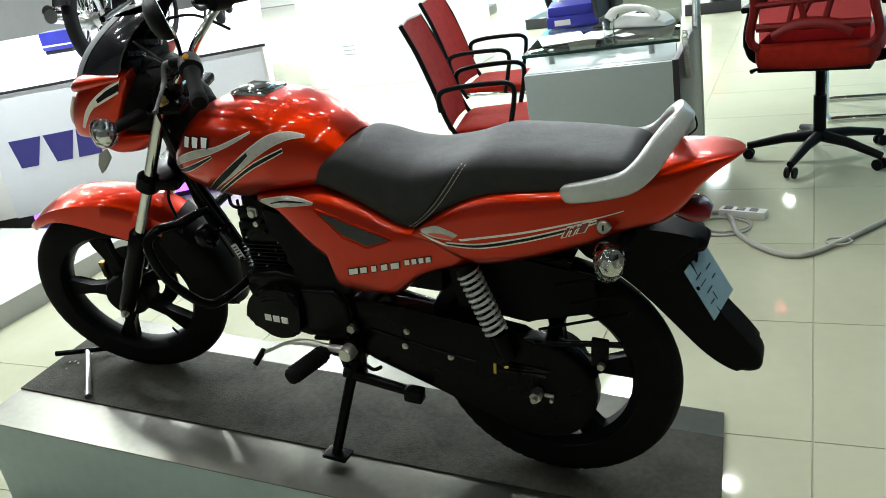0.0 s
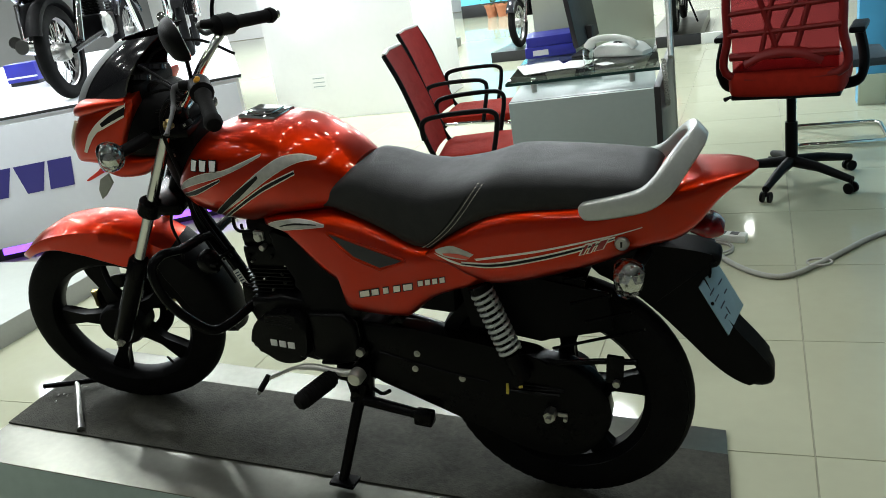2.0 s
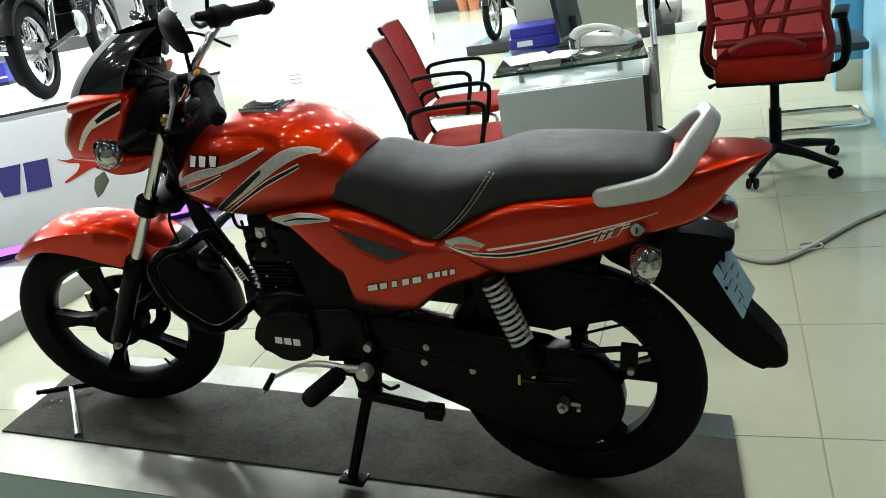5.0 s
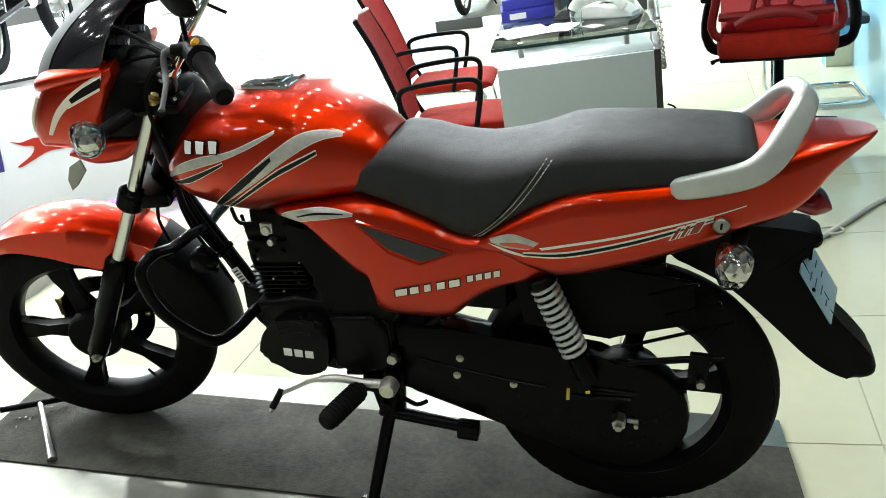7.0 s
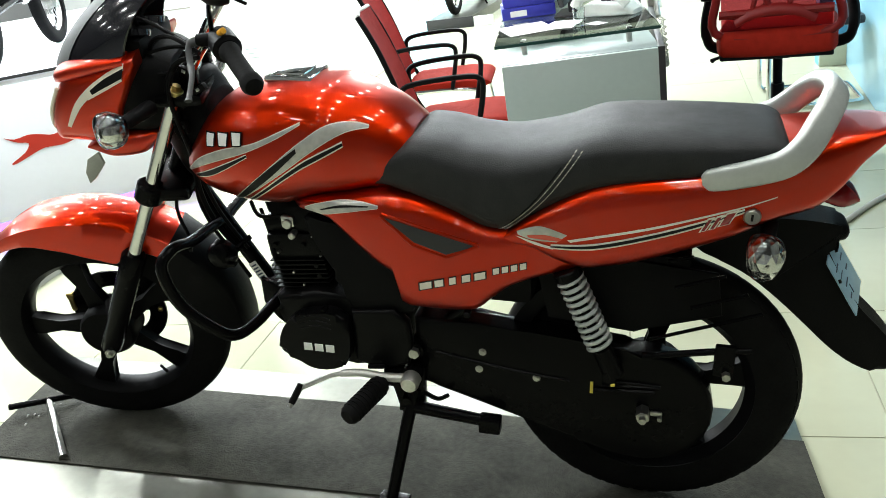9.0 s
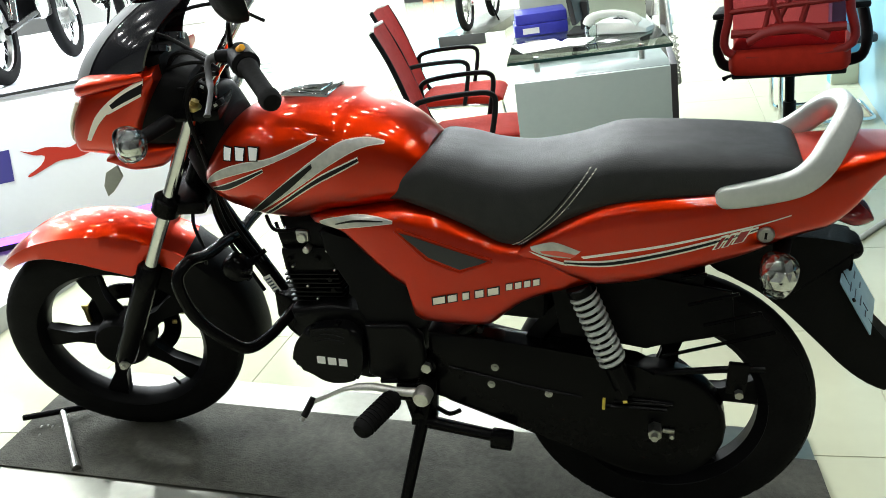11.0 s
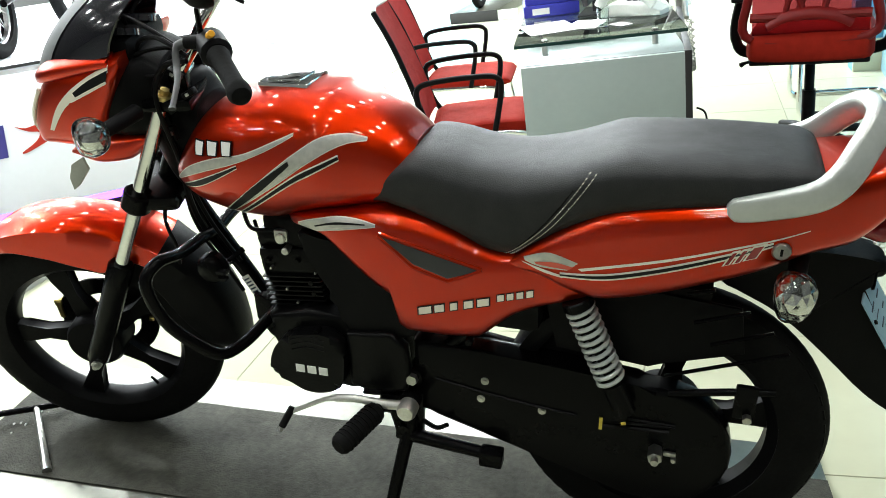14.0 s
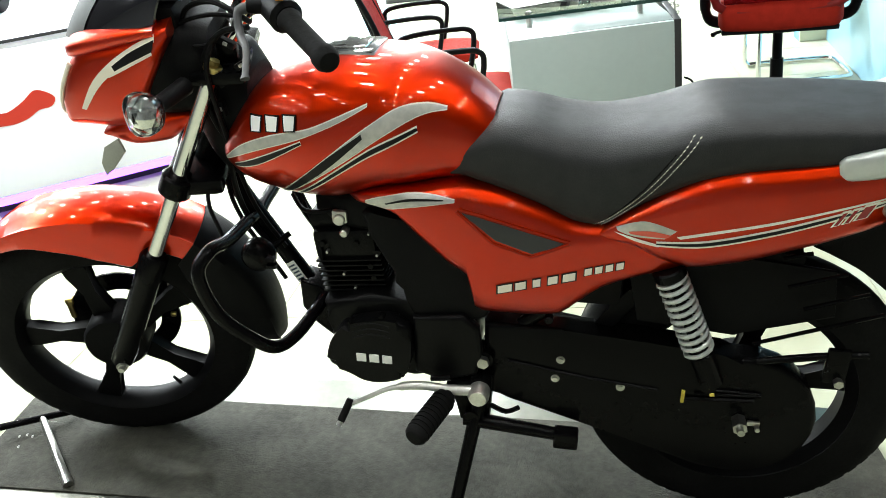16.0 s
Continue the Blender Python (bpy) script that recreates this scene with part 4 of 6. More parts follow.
bar = front("handlebar", tube(curve([opposite(p) for p in bar_points[:0:-1]] + bar_points[:-1] + [grip_in.lerp(grip_out, 0.8)], 6), 0.0108, 12), CHROME, bike, "chrome handlebar")
for side in (0, 1):
    f = opposite if side else (lambda p: p)
    d = (grip_out - grip_in).normalized()
    grip = front("grip", joined(tube([f(grip_in + d * q) for q in (0.0, 0.006, 0.012, 0.10, 0.115)], [0.019, 0.020, 0.0165, 0.0162, 0.0165], 16),
                                tube([f(grip_in + d * q) for q in (0.115, 0.118, 0.130, 0.140, 0.144)], [0.014, 0.0195, 0.0200, 0.0155, 0.004], 16)), RUBBER, bar, "ribbed black rubber grip")
    hub = grip_in - d * 0.03
    front("switch_pod", tube([f(hub - d * 0.028), f(hub - d * 0.022), f(hub + d * 0.022), f(hub + d * 0.028)], [0.018, 0.026, 0.027, 0.020], 14), PLASTIC, bar)
    perch = hub - d * 0.012 + Vector((-0.045, 0, 0.004))
    tip = straight(-0.175, -0.275, 0.945)
    lever = front("lever", tube(curve([f(p) for p in (perch + Vector((0.03, 0, 0)), perch + Vector((-0.012, -0.005, -0.004)), perch.lerp(tip, 0.25) + Vector((-0.012, 0, -0.016)), perch.lerp(tip, 0.6), tip)], 5), [0.0095] * 6 + [0.0068] * 8 + [0.0055] * 6 + [0.0078], 10, flat=0.6), GREY_PLASTIC, bar, "grey painted lever with a ball end")
    front("lever_perch", rod(f(perch + Vector((0.035, 0, 0))), f(perch), 0.014, 0.011, 10), PLASTIC, lever)
    if side == 0:
        front("amber_switch", rod(hub + Vector((0.0, -0.012, 0.024)), hub + Vector((0.012, -0.028, 0.034)), 0.006, seg=10, bevel=0.001), AMBER, bar)
    # mirror on a bent stem
    head = straight(-0.093, -0.297, 1.150)
    foot = hub + Vector((-0.02, 0.01, 0.02))
    stem = front("mirror_stem", tube(curve([f(foot), f(foot + Vector((0.01, -0.02, 0.05))), f(head + Vector((-0.005, 0.03, -0.03))), f(head)], 5), 0.005, 8), SATIN, bar)
    m = Matrix.Translation(f(head)) @ pose(0, 0, 0, 0, -12, (33 if side == 0 else -33))
    shell = Hull([(-0.028, 0.012), (-0.022, 0.030), (-0.006, 0.042), (0.006, 0.044)], [(-0.028, -0.012), (-0.022, -0.030), (-0.006, -0.040), (0.006, -0.042)], [(-0.028, 0.02), (-0.022, 0.045), (-0.006, 0.062), (0.006, 0.064)], 2.5).mesh(14, 28)
    mirror = front("mirror_shell", moved(shell, m), PLASTIC, bar, "black mirror shell")
    glass = Hull([(0.0055, 0.034), (0.008, 0.038), (0.009, 0.036)], [(0.0055, -0.034), (0.008, -0.038), (0.009, -0.036)], [(0.0055, 0.054), (0.008, 0.058), (0.009, 0.056)], 2.5).mesh(4, 28)
    front("mirror_glass", moved(glass, m), MIRROR, mirror, "silver mirror glass")

part("head_cover", Hull([(-0.375, 0.90), (-0.34, 0.94), (-0.29, 0.945), (-0.262, 0.90)], [(-0.375, 0.80), (-0.34, 0.72), (-0.30, 0.69), (-0.262, 0.72)], [(-0.375, 0.055), (-0.32, 0.075), (-0.262, 0.07)], 3.0).mesh(20, 24), PLASTIC, bike, "black wiring cover round the steering head")

# lock, clamps and connectors on the upper yoke
lock_ring = front("ignition_lock", rod((-0.318, 0.0, 0.925), (-0.310, 0.0, 0.952), 0.021, seg=20, bevel=0.003), PLASTIC, bike, "black ignition lock")
front("lock_face", rod((-0.311, 0.0, 0.950), (-0.3095, 0.0, 0.9545), 0.011, seg=16, bevel=0.001), STEEL, lock_ring, "steel lock face")
for y in (-0.05, 0.05):
    riser_clamp = front("bar_clamp", box(-0.318, -0.284, y - 0.014, y + 0.014, 0.926, 0.966, 0.005), SATIN)
    for x in (-0.311, -0.291):
        front("clamp_bolt", rod((x, y, 0.964), (x, y, 0.971), 0.0045, seg=8), STEEL, riser_clamp)
for x, y, z, r in ((-0.268, -0.098, 0.962, 24), (-0.250, -0.090, 0.925, -30), (-0.292, -0.096, 0.900, 60), (-0.300, -0.088, 0.845, 80)):
    plug = part("wire_connector", moved(box(-0.014, 0.014, -0.007, 0.007, -0.006, 0.006, 0.002), pose(x, y, z, 0, r, 0)), PLASTIC, bike)
    # steel chip added as a glint on the black connector
    part("connector_glint", moved(box(-0.005, 0.003, -0.009, -0.007, -0.003, 0.003, 0.001), pose(x, y, z, 0, r, 0)), STEEL, plug)
# control cables and wires round the head
for pts, r in (([(-0.24, -0.12, 1.02), (-0.33, -0.10, 1.055), (-0.40, -0.03, 1.03), (-0.36, 0.02, 0.90)], 0.004),
               ([(-0.24, 0.13, 1.04), (-0.34, 0.10, 1.08), (-0.42, 0.02, 1.04), (-0.37, -0.02, 0.88)], 0.004),
               ([(-0.26, -0.10, 1.00), (-0.30, -0.12, 0.93), (-0.30, -0.09, 0.80), (-0.296, -0.06, 0.70), (-0.288, -0.03, 0.62), (-0.246, -0.020, 0.54)], 0.0045),
               ([(-0.36, -0.07, 0.70), (-0.35, -0.10, 0.66), (-0.335, -0.10, 0.60), (-0.345, -0.09, 0.56)], 0.004),
               ([(-0.33, -0.06, 0.86), (-0.305, -0.08, 0.78), (-0.318, -0.05, 0.68), (-0.312, -0.024, 0.60), (-0.270, -0.018, 0.53)], 0.006),
               ([(-0.20, -0.15, 1.01), (-0.27, -0.13, 1.035), (-0.345, -0.085, 1.00), (-0.355, -0.06, 0.90)], 0.0045),
               ([(-0.21, -0.14, 1.00), (-0.265, -0.125, 0.985), (-0.315, -0.10, 0.93), (-0.325, -0.085, 0.84), (-0.305, -0.06, 0.76)], 0.005),
               ([(-0.255, -0.06, 0.99), (-0.285, -0.09, 0.965), (-0.325, -0.10, 0.955), (-0.372, -0.09, 0.975)], 0.0035),
               ([(-0.255, -0.02, 0.98), (-0.30, -0.07, 1.00), (-0.36, -0.09, 0.985), (-0.40, -0.07, 0.94)], 0.004)):
    part("control_cable", tube(curve(pts, 6), r, 8), PLASTIC, bike)
part("reflector_tab", slab([(-0.478, 0.800), (-0.508, 0.782), (-0.520, 0.752), (-0.516, 0.728), (-0.500, 0.740), (-0.470, 0.775)], -0.138, -0.132, 0.002), REFLECTOR, bike, "grey leaf-shaped reflector tab")
# ---- frame and engine ----
frame_tube = part("frame_tube", tube(curve([(-0.378, 0, 0.725), (-0.340, 0, 0.660), (-0.301, 0, 0.594), (-0.255, 0, 0.518), (-0.210, 0, 0.444), (-0.172, 0, 0.37)], 5), 0.0175, 14), SATIN, bike, "black frame down tube")
part("sticker", moved(box(-0.010, 0.010, -0.0008, 0.0008, -0.024, 0.024), pose(-0.232, -0.0190, 0.482, 0, -31, 0)), PAPER, frame_tube, "small printed paper sticker")
for k in range(5):
    part("sticker_bar", moved(box(-0.007, 0.007, -0.0016, -0.0009, -0.018 + k * 0.008, -0.0145 + k * 0.008), pose(-0.232, -0.0190, 0.482, 0, -31, 0)), INK, frame_tube)
part("harness", tube(curve([(-0.345, -0.020, 0.74), (-0.345, -0.020, 0.65), (-0.328, -0.012, 0.58), (-0.298, -0.006, 0.52), (-0.262, -0.004, 0.455)], 5), 0.0045, 8), PLASTIC, frame_tube)
part("engine_mount", slab([(-0.222, 0.470), (-0.180, 0.458), (-0.150, 0.425), (-0.128, 0.372), (-0.150, 0.335), (-0.195, 0.372), (-0.222, 0.410)], -0.034, 0.034, 0.006), SATIN, frame_tube)
part("top_tube", tube(curve([(-0.29, 0, 0.80), (-0.1, 0, 0.70), (0.12, 0, 0.66)], 5), 0.02, 12), SATIN, bike)
for s in (-1, 1):
    part("rear_frame_tube", tube(curve([(0.10, 0.07 * s, 0.66), (0.35, 0.085 * s, 0.63), (0.60, 0.085 * s, 0.66), (0.85, 0.06 * s, 0.74)], 5), 0.013, 10), SATIN, bike)
    part("frame_stay", tube(curve([(0.13, 0.075 * s, 0.36), (0.25, 0.08 * s, 0.47), (0.42, 0.085 * s, 0.62)], 5), 0.013, 10), SATIN, bike)
engine = part("engine", joined(slab([(-0.135, 0.385), (-0.145, 0.44), (-0.15, 0.475), (-0.06, 0.500), (0.05, 0.492), (0.135, 0.485), (0.150, 0.42), (0.140, 0.345), (0.02, 0.318), (-0.08, 0.330)], -0.108, 0.115, 0.018, 3),
                               slab([(-0.168, 0.440), (-0.130, 0.400), (-0.09, 0.44), (-0.12, 0.475)], -0.06, 0.06, 0.01)), GUNMETAL, bike, "black cast engine crankcase")
cov = curve([(*q, 0) for q in ((-0.139, 0.381), (-0.136, 0.356), (-0.098, 0.341), (-0.071, 0.327), (-0.038, 0.325), (-0.004, 0.336), (0.014, 0.352), (0.024, 0.40), (0.020, 0.450), (-0.012, 0.468), (-0.055, 0.464), (-0.099, 0.450), (-0.126, 0.420))], 4, True)
gcover = part("magneto_cover", slab([(p.x, p.y) for p in cov], -0.142, -0.105, 0.016, 4), GUNMETAL, engine, "rounded black magneto cover")
for x in (-0.072, -0.047, -0.022):
    part("badge", box(x - 0.0095, x + 0.0095, -0.1440, -0.1415, 0.373, 0.391, 0.001), WHITE_DECAL, gcover)
for k in range(3):
    part("cover_rib", tube(curve([(-0.085, -0.1415, 0.425 + k * 0.012), (-0.05, -0.1425, 0.437 + k * 0.012), (-0.015, -0.1415, 0.432 + k * 0.012)], 5), 0.0022, 6), GUNMETAL, gcover)
for x, z in ((-0.120, 0.365), (-0.128, 0.405), (-0.090, 0.452), (-0.030, 0.470), (0.012, 0.440), (0.004, 0.345), (-0.055, 0.330)):
    part("cover_bolt", rod((x, -0.138, z), (x, -0.120, z), 0.0055, seg=8), SATIN, gcover)
rear_cover = part("sprocket_cover", slab([(0.026, 0.345), (0.026, 0.470), (0.120, 0.482), (0.150, 0.455), (0.155, 0.40), (0.145, 0.350), (0.08, 0.328)], -0.125, -0.10, 0.010, 3), GUNMETAL, engine)
# inclined cylinder with cooling fins
for k in range(7):
    t = k / 8
    cx, cz = -0.105 - 0.012 * t, 0.488 + 0.085 * t
    part("fin", moved(box(-0.052, 0.074, -0.078, 0.078, -0.0018, 0.0018, 0.001), pose(cx, 0, cz, 0, -6, 0)), GUNMETAL, engine)
part("cylinder", moved(box(-0.055, 0.060, -0.058, 0.058, -0.01, 0.11, 0.012), pose(-0.108, 0, 0.475, 0, -6, 0)), GUNMETAL, engine)
head = part("cylinder_head", moved(joined(box(-0.050, 0.070, -0.072, 0.072, -0.012, 0.050, 0.012), box(-0.055, 0.060, -0.060, 0.060, 0.045, 0.082, 0.016)), pose(-0.118, 0, 0.562, 0, -6, 0)), GUNMETAL, engine)
part("head_cap", joined(rod((-0.112, -0.086, 0.640), (-0.112, -0.06, 0.640), 0.011, seg=18, bevel=0.002), box(-0.126, -0.098, -0.080, -0.066, 0.632, 0.656, 0.003)), ALU, head, "bright alloy cap")
part("head_cap_stub", rod((-0.106, -0.084, 0.612), (-0.106, -0.06, 0.612), 0.008, seg=12, bevel=0.002), ALU, head)
for x, z in ((-0.150, 0.585), (-0.085, 0.590), (-0.045, 0.575), (-0.060, 0.545), (-0.055, 0.520)):
    part("head_bolt", rod((x, -0.080, z), (x, -0.06, z), 0.006, seg=6), SATIN, head)
part("ignition_lead", tube(curve([(-0.20, -0.02, 0.64), (-0.165, -0.06, 0.60), (-0.155, -0.075, 0.555), (-0.165, -0.05, 0.53)], 6), 0.004, 8), PLASTIC, bike)
part("fuel_hose", tube(curve([(-0.215, -0.03, 0.66), (-0.185, -0.06, 0.645), (-0.14, -0.07, 0.65), (-0.09, -0.06, 0.66)], 6), 0.0045, 8), PLASTIC, bike)
part("spark_plug_cap", rod((-0.165, -0.045, 0.545), (-0.135, -0.06, 0.540), 0.010, 0.007, 10), RUBBER, bike)
shroud = curve([(*q, 0) for q in ((-0.060, 0.672), (-0.015, 0.668), (0.040, 0.655), (0.095, 0.605), (0.155, 0.545), (0.160, 0.474), (0.060, 0.462), (0.022, 0.470), (0.004, 0.54), (-0.030, 0.600))], 4, True)
part("engine_shroud", slab([(p.x, p.y) for p in shroud], -0.112, -0.085, 0.010, 3), PLASTIC, bike, "matt black plastic shroud")
part("carburettor", joined(rod((-0.03, 0.0, 0.585), (0.06, 0.0, 0.585), 0.03, seg=18, bevel=0.004), box(0.0, 0.04, -0.04, 0.03, 0.52, 0.60, 0.008)), GUNMETAL, bike)
for x, y, z in ((0.030, -0.10, 0.515), (0.045, -0.10, 0.470), (0.020, -0.10, 0.505), (0.052, -0.10, 0.468)):
    part("wire_clip", box(x - 0.006, x + 0.006, y - 0.008, y, z - 0.003, z + 0.003, 0.001), STEEL, bike)
part("airbox", box(0.15, 0.40, -0.085, 0.085, 0.50, 0.66, 0.02), PLASTIC, bike)
# horn
part("horn", joined(lathe([(0.001, -0.05), (0.020, -0.05), (0.030, -0.042), (0.033, -0.03), (0.033, -0.018), (0.001, -0.01)], (-0.284, -0.04, 0.546), 28), rod((-0.27, -0.05, 0.546), (-0.235, -0.02, 0.57), 0.006, seg=8), box(-0.258, -0.240, -0.10, -0.085, 0.535, 0.541), box(-0.258, -0.240, -0.10, -0.085, 0.550, 0.556)), SATIN, bike, "round black horn")
# leg guard
guard_pts = [Vector((-0.302, 0.0, 0.598)), Vector((-0.306, -0.05, 0.604)), seen(-0.310, -0.13, 0.606), seen(-0.312, -0.205, 0.618), seen(-0.322, -0.232, 0.585), seen(-0.301, -0.22, 0.503), seen(-0.250, -0.195, 0.440),
             seen(-0.222, -0.165, 0.410), seen(-0.200, -0.120, 0.412), seen(-0.182, -0.06, 0.430), seen(-0.170, 0.0, 0.450)]
part("leg_guard", tube(curve(guard_pts, 6), 0.0125, 14), SATIN, bike, "satin black tubular leg guard")
guard2 = [flip(p) for p in guard_pts]
part("leg_guard", tube(curve(guard2, 6), 0.0125, 14), SATIN, bike, "satin black tubular leg guard")

# ---- chain case, swingarm, shock absorbers ----
lobe = [(0.63 + 0.136 * math.cos(radians(a)), 0.289 + 0.136 * math.sin(radians(a))) for a in range(110, -121, -15)]
case = [(0.155, 0.455), (0.30, 0.452), (0.45, 0.442)] + lobe + [(0.45, 0.205), (0.357, 0.236), (0.20, 0.285), (0.155, 0.292)]
chain_case = part("chain_case", slab(case, -0.098, -0.045, 0.012, 3), SATIN, bike, "satin black enclosed chain case")
part("case_rib", joined(tube(curve([(0.20, -0.100, 0.375), (0.35, -0.100, 0.352), (0.48, -0.100, 0.340)], 5), 0.003, 6), tube([(0.555, -0.101, 0.352), (0.66, -0.101, 0.352)], 0.003, 6), tube([(0.545, -0.101, 0.340), (0.660, -0.101, 0.348)], 0.0035, 6), tube([(0.53, -0.101, 0.327), (0.65, -0.101, 0.336)], 0.0045, 6)), SATIN, chain_case)
for x, z in ((0.299, 0.386), (0.291, 0.342), (0.412, 0.336)):
    part("case_bolt", joined(rod((x, -0.104, z), (x, -0.09, z), 0.0058, seg=6), rod((x, -0.100, z), (x, -0.09, z), 0.0082, seg=16)), STEEL, chain_case, "zinc-plated hex bolt")
for s in (-1, 1):
    arm = part("swingarm", tube([(0.14, 0.075 * s, 0.375), (0.40, 0.072 * s, 0.335), (0.63, 0.070 * s, 0.292), (0.70, 0.070 * s, 0.285)], [0.022, 0.022, 0.019, 0.016], 12), SATIN, bike)
    part("axle_nut", joined(rod((0.63, 0.128 * s, 0.289), (0.63, 0.10 * s, 0.289), 0.014, seg=6), rod((0.63, 0.140 * s, 0.289), (0.63, 0.10 * s, 0.289), 0.007, seg=12)), STEEL, arm, "zinc-plated axle nut")
    part("chain_adjuster", joined(box(0.645, 0.668, (0.100 if s > 0 else -0.106), (0.106 if s > 0 else -0.100), 0.280, 0.290, 0.002), rod((0.664, 0.112 * s, 0.276), (0.664, 0.10 * s, 0.276), 0.005, seg=6)), STEEL, arm)
    # twin shock absorber with a white spring
    top, low = Vector((0.470, 0.112 * s, 0.600)), Vector((0.560, 0.118 * s, 0.400))
    shock = part("shock_absorber", joined(rod(low, top, 0.010, seg=12), rod(low - (top - low) * 0.10, low + (top - low) * 0.22, 0.021, seg=18, bevel=0.003), rod(low + Vector((0, -0.02, -0.015)), low + Vector((0, 0.02, -0.015)), 0.014, seg=12), rod(top - (top - low) * 0.05, top + (top - low) * 0.04, 0.028, seg=18, bevel=0.003)), SATIN, bike, "black damper body")
    axis = (top - low).normalized()
    e1 = axis.orthogonal().normalized()
    e2 = axis.cross(e1)
    coil = []
    for k in range(11 * 14 + 1):
        a = 2 * math.pi * k / 14
        coil.append(low.lerp(top, 0.22 + 0.74 * k / (11 * 14)) + 0.0245 * (math.cos(a) * e1 + math.sin(a) * e2))
    part("spring", tube(coil, 0.0043, 7), GRAB, shock, "pale grey painted coil spring")
    part("paint_mark", rod(low + Vector((0.004, -0.0215, -0.03)), low + Vector((0.012, -0.0215, -0.028)), 0.003, seg=6), YELLOW, shock)
# clothing guard: rails beside the rear wheel
guard = part("clothing_guard", slab([(0.40, 0.600), (0.43, 0.470), (0.60, 0.455), (0.645, 0.478), (0.76, 0.510), (0.745, 0.600), (0.55, 0.620)], -0.072, -0.062, 0.004), PLASTIC, bike, "black clothing guard")
for a, b in (((0.651, 0.630), (0.695, 0.643)), ((0.668, 0.575), (0.755, 0.608)), ((0.700, 0.534), (0.798, 0.573)), ((0.630, 0.454), (0.828, 0.535))):
    part("guard_rail", rod((a[0], -0.090, a[1]), (b[0], -0.090, b[1]), 0.0036, seg=8), SATIN, guard)
part("guard_stay", joined(tube([(0.640, -0.10, 0.424), (0.74, -0.10, 0.446), (0.818, -0.10, 0.458)], 0.007, 10), box(0.752, 0.790, -0.108, -0.096, 0.396, 0.466, 0.004)), SATIN, guard)
part("stay_bolt", rod((0.777, -0.120, 0.403), (0.777, -0.10, 0.403), 0.0085, seg=6), STEEL, guard)
part("brake_rod_mark", box(0.522, 0.528, -0.104, -0.0995, 0.318, 0.345), YELLOW, bike)

# ---- pegs, gear lever, stands ----
peg_out, peg_in = seen(0.050, -0.240, 0.292), seen(0.100, -0.115, 0.318)
peg = part("footpeg", tube([peg_in, peg_in.lerp(peg_out, 0.15), peg_in.lerp(peg_out, 0.18), peg_in.lerp(peg_out, 0.95), peg_out], [0.012, 0.014, 0.0205, 0.0215, 0.016], 14), RUBBER, bike, "ribbed black rubber footpeg")
for k in range(9):
    q = peg_in.lerp(peg_out, 0.26 + 0.075 * k)
    d = (peg_out - peg_in).normalized() * 0.0022
    part("rib", rod(q - d, q + d, 0.0235, seg=14), RUBBER, peg)
part("peg_bracket", joined(box(0.085, 0.165, -0.125, -0.085, 0.285, 0.335, 0.010), rod((0.150, -0.13, 0.325), (0.150, -0.08, 0.325), 0.022, seg=18)), SATIN, bike)
part("pivot_boss", rod((0.156, -0.124, 0.378), (0.156, -0.08, 0.378), 0.012, seg=6), STEEL, bike, "zinc-plated pivot bolt")
part("pivot_washer", rod((0.156, -0.112, 0.378), (0.156, -0.08, 0.378), 0.019, seg=20), SATIN, bike)
gear = part("gear_lever", tube(curve([(0.160, -0.140, 0.330), (0.106, -0.145, 0.328), (0.041, -0.150, 0.334), (-0.016, -0.152, 0.322), (-0.058, -0.154, 0.299), (-0.098, -0.156, 0.276)], 5), [0.010] * 6 + [0.0085] * 8 + [0.0052] * 12, 10, flat=0.5), ALU, bike, "cast aluminium gear lever")
part("toe_rubber", rod((-0.098, -0.150, 0.284), (-0.112, -0.182, 0.252), 0.0078, seg=12, bevel=0.002), RUBBER, gear)
part("toe_rubber_end", rod((-0.1115, -0.180, 0.254), (-0.115, -0.188, 0.246), 0.0055, seg=12), STEEL, gear)
part("lever_boss", lathe([(0.001, -0.02), (0.016, -0.02), (0.020, -0.012), (0.020, 0.012), (0.001, 0.02)], (0.152, -0.14, 0.322), 24), ALU, gear)
part("link_bar", rod((0.06, -0.138, 0.345), (0.098, -0.138, 0.350), 0.006, seg=8), SATIN, gear)
stand_leg = part("side_stand", tube([seen(0.148, -0.085, 0.275), seen(0.135, -0.110, 0.20), seen(0.108, -0.150, 0.04), seen(0.104, -0.155, 0.022)], [0.015, 0.014, 0.013, 0.013], 12), SATIN, bike, "black side stand, down")
part("stand_foot", moved(box(-0.032, 0.036, -0.024, 0.024, -0.005, 0.005, 0.003), Matrix.Translation(seen(0.108, -0.158, 0.020)) @ pose(0, 0, 0, -3.5, 0, 0)), SATIN, stand_leg)
centre = part("centre_stand", joined(tube([(0.120, -0.115, 0.238), (0.150, -0.118, 0.236), (0.30, -0.122, 0.226), (0.335, -0.124, 0.222)], [0.016, 0.015, 0.013, 0.013], 10), box(0.295, 0.342, -0.142, -0.110, 0.205, 0.240, 0.005)), SATIN, bike, "folded black centre stand")
part("centre_stand_far_leg", tube([(0.120, 0.115, 0.238), (0.30, 0.122, 0.226), (0.335, 0.124, 0.222)], [0.015, 0.013, 0.013], 10), SATIN, centre)
part("cross_tube", rod((0.135, -0.13, 0.250), (0.135, 0.13, 0.250), 0.014, seg=12), SATIN, centre)
part("stand_tang", tube(curve([(0.17, -0.10, 0.262), (0.20, -0.11, 0.258), (0.225, -0.115, 0.275)], 4), 0.005, 8), SATIN, centre)
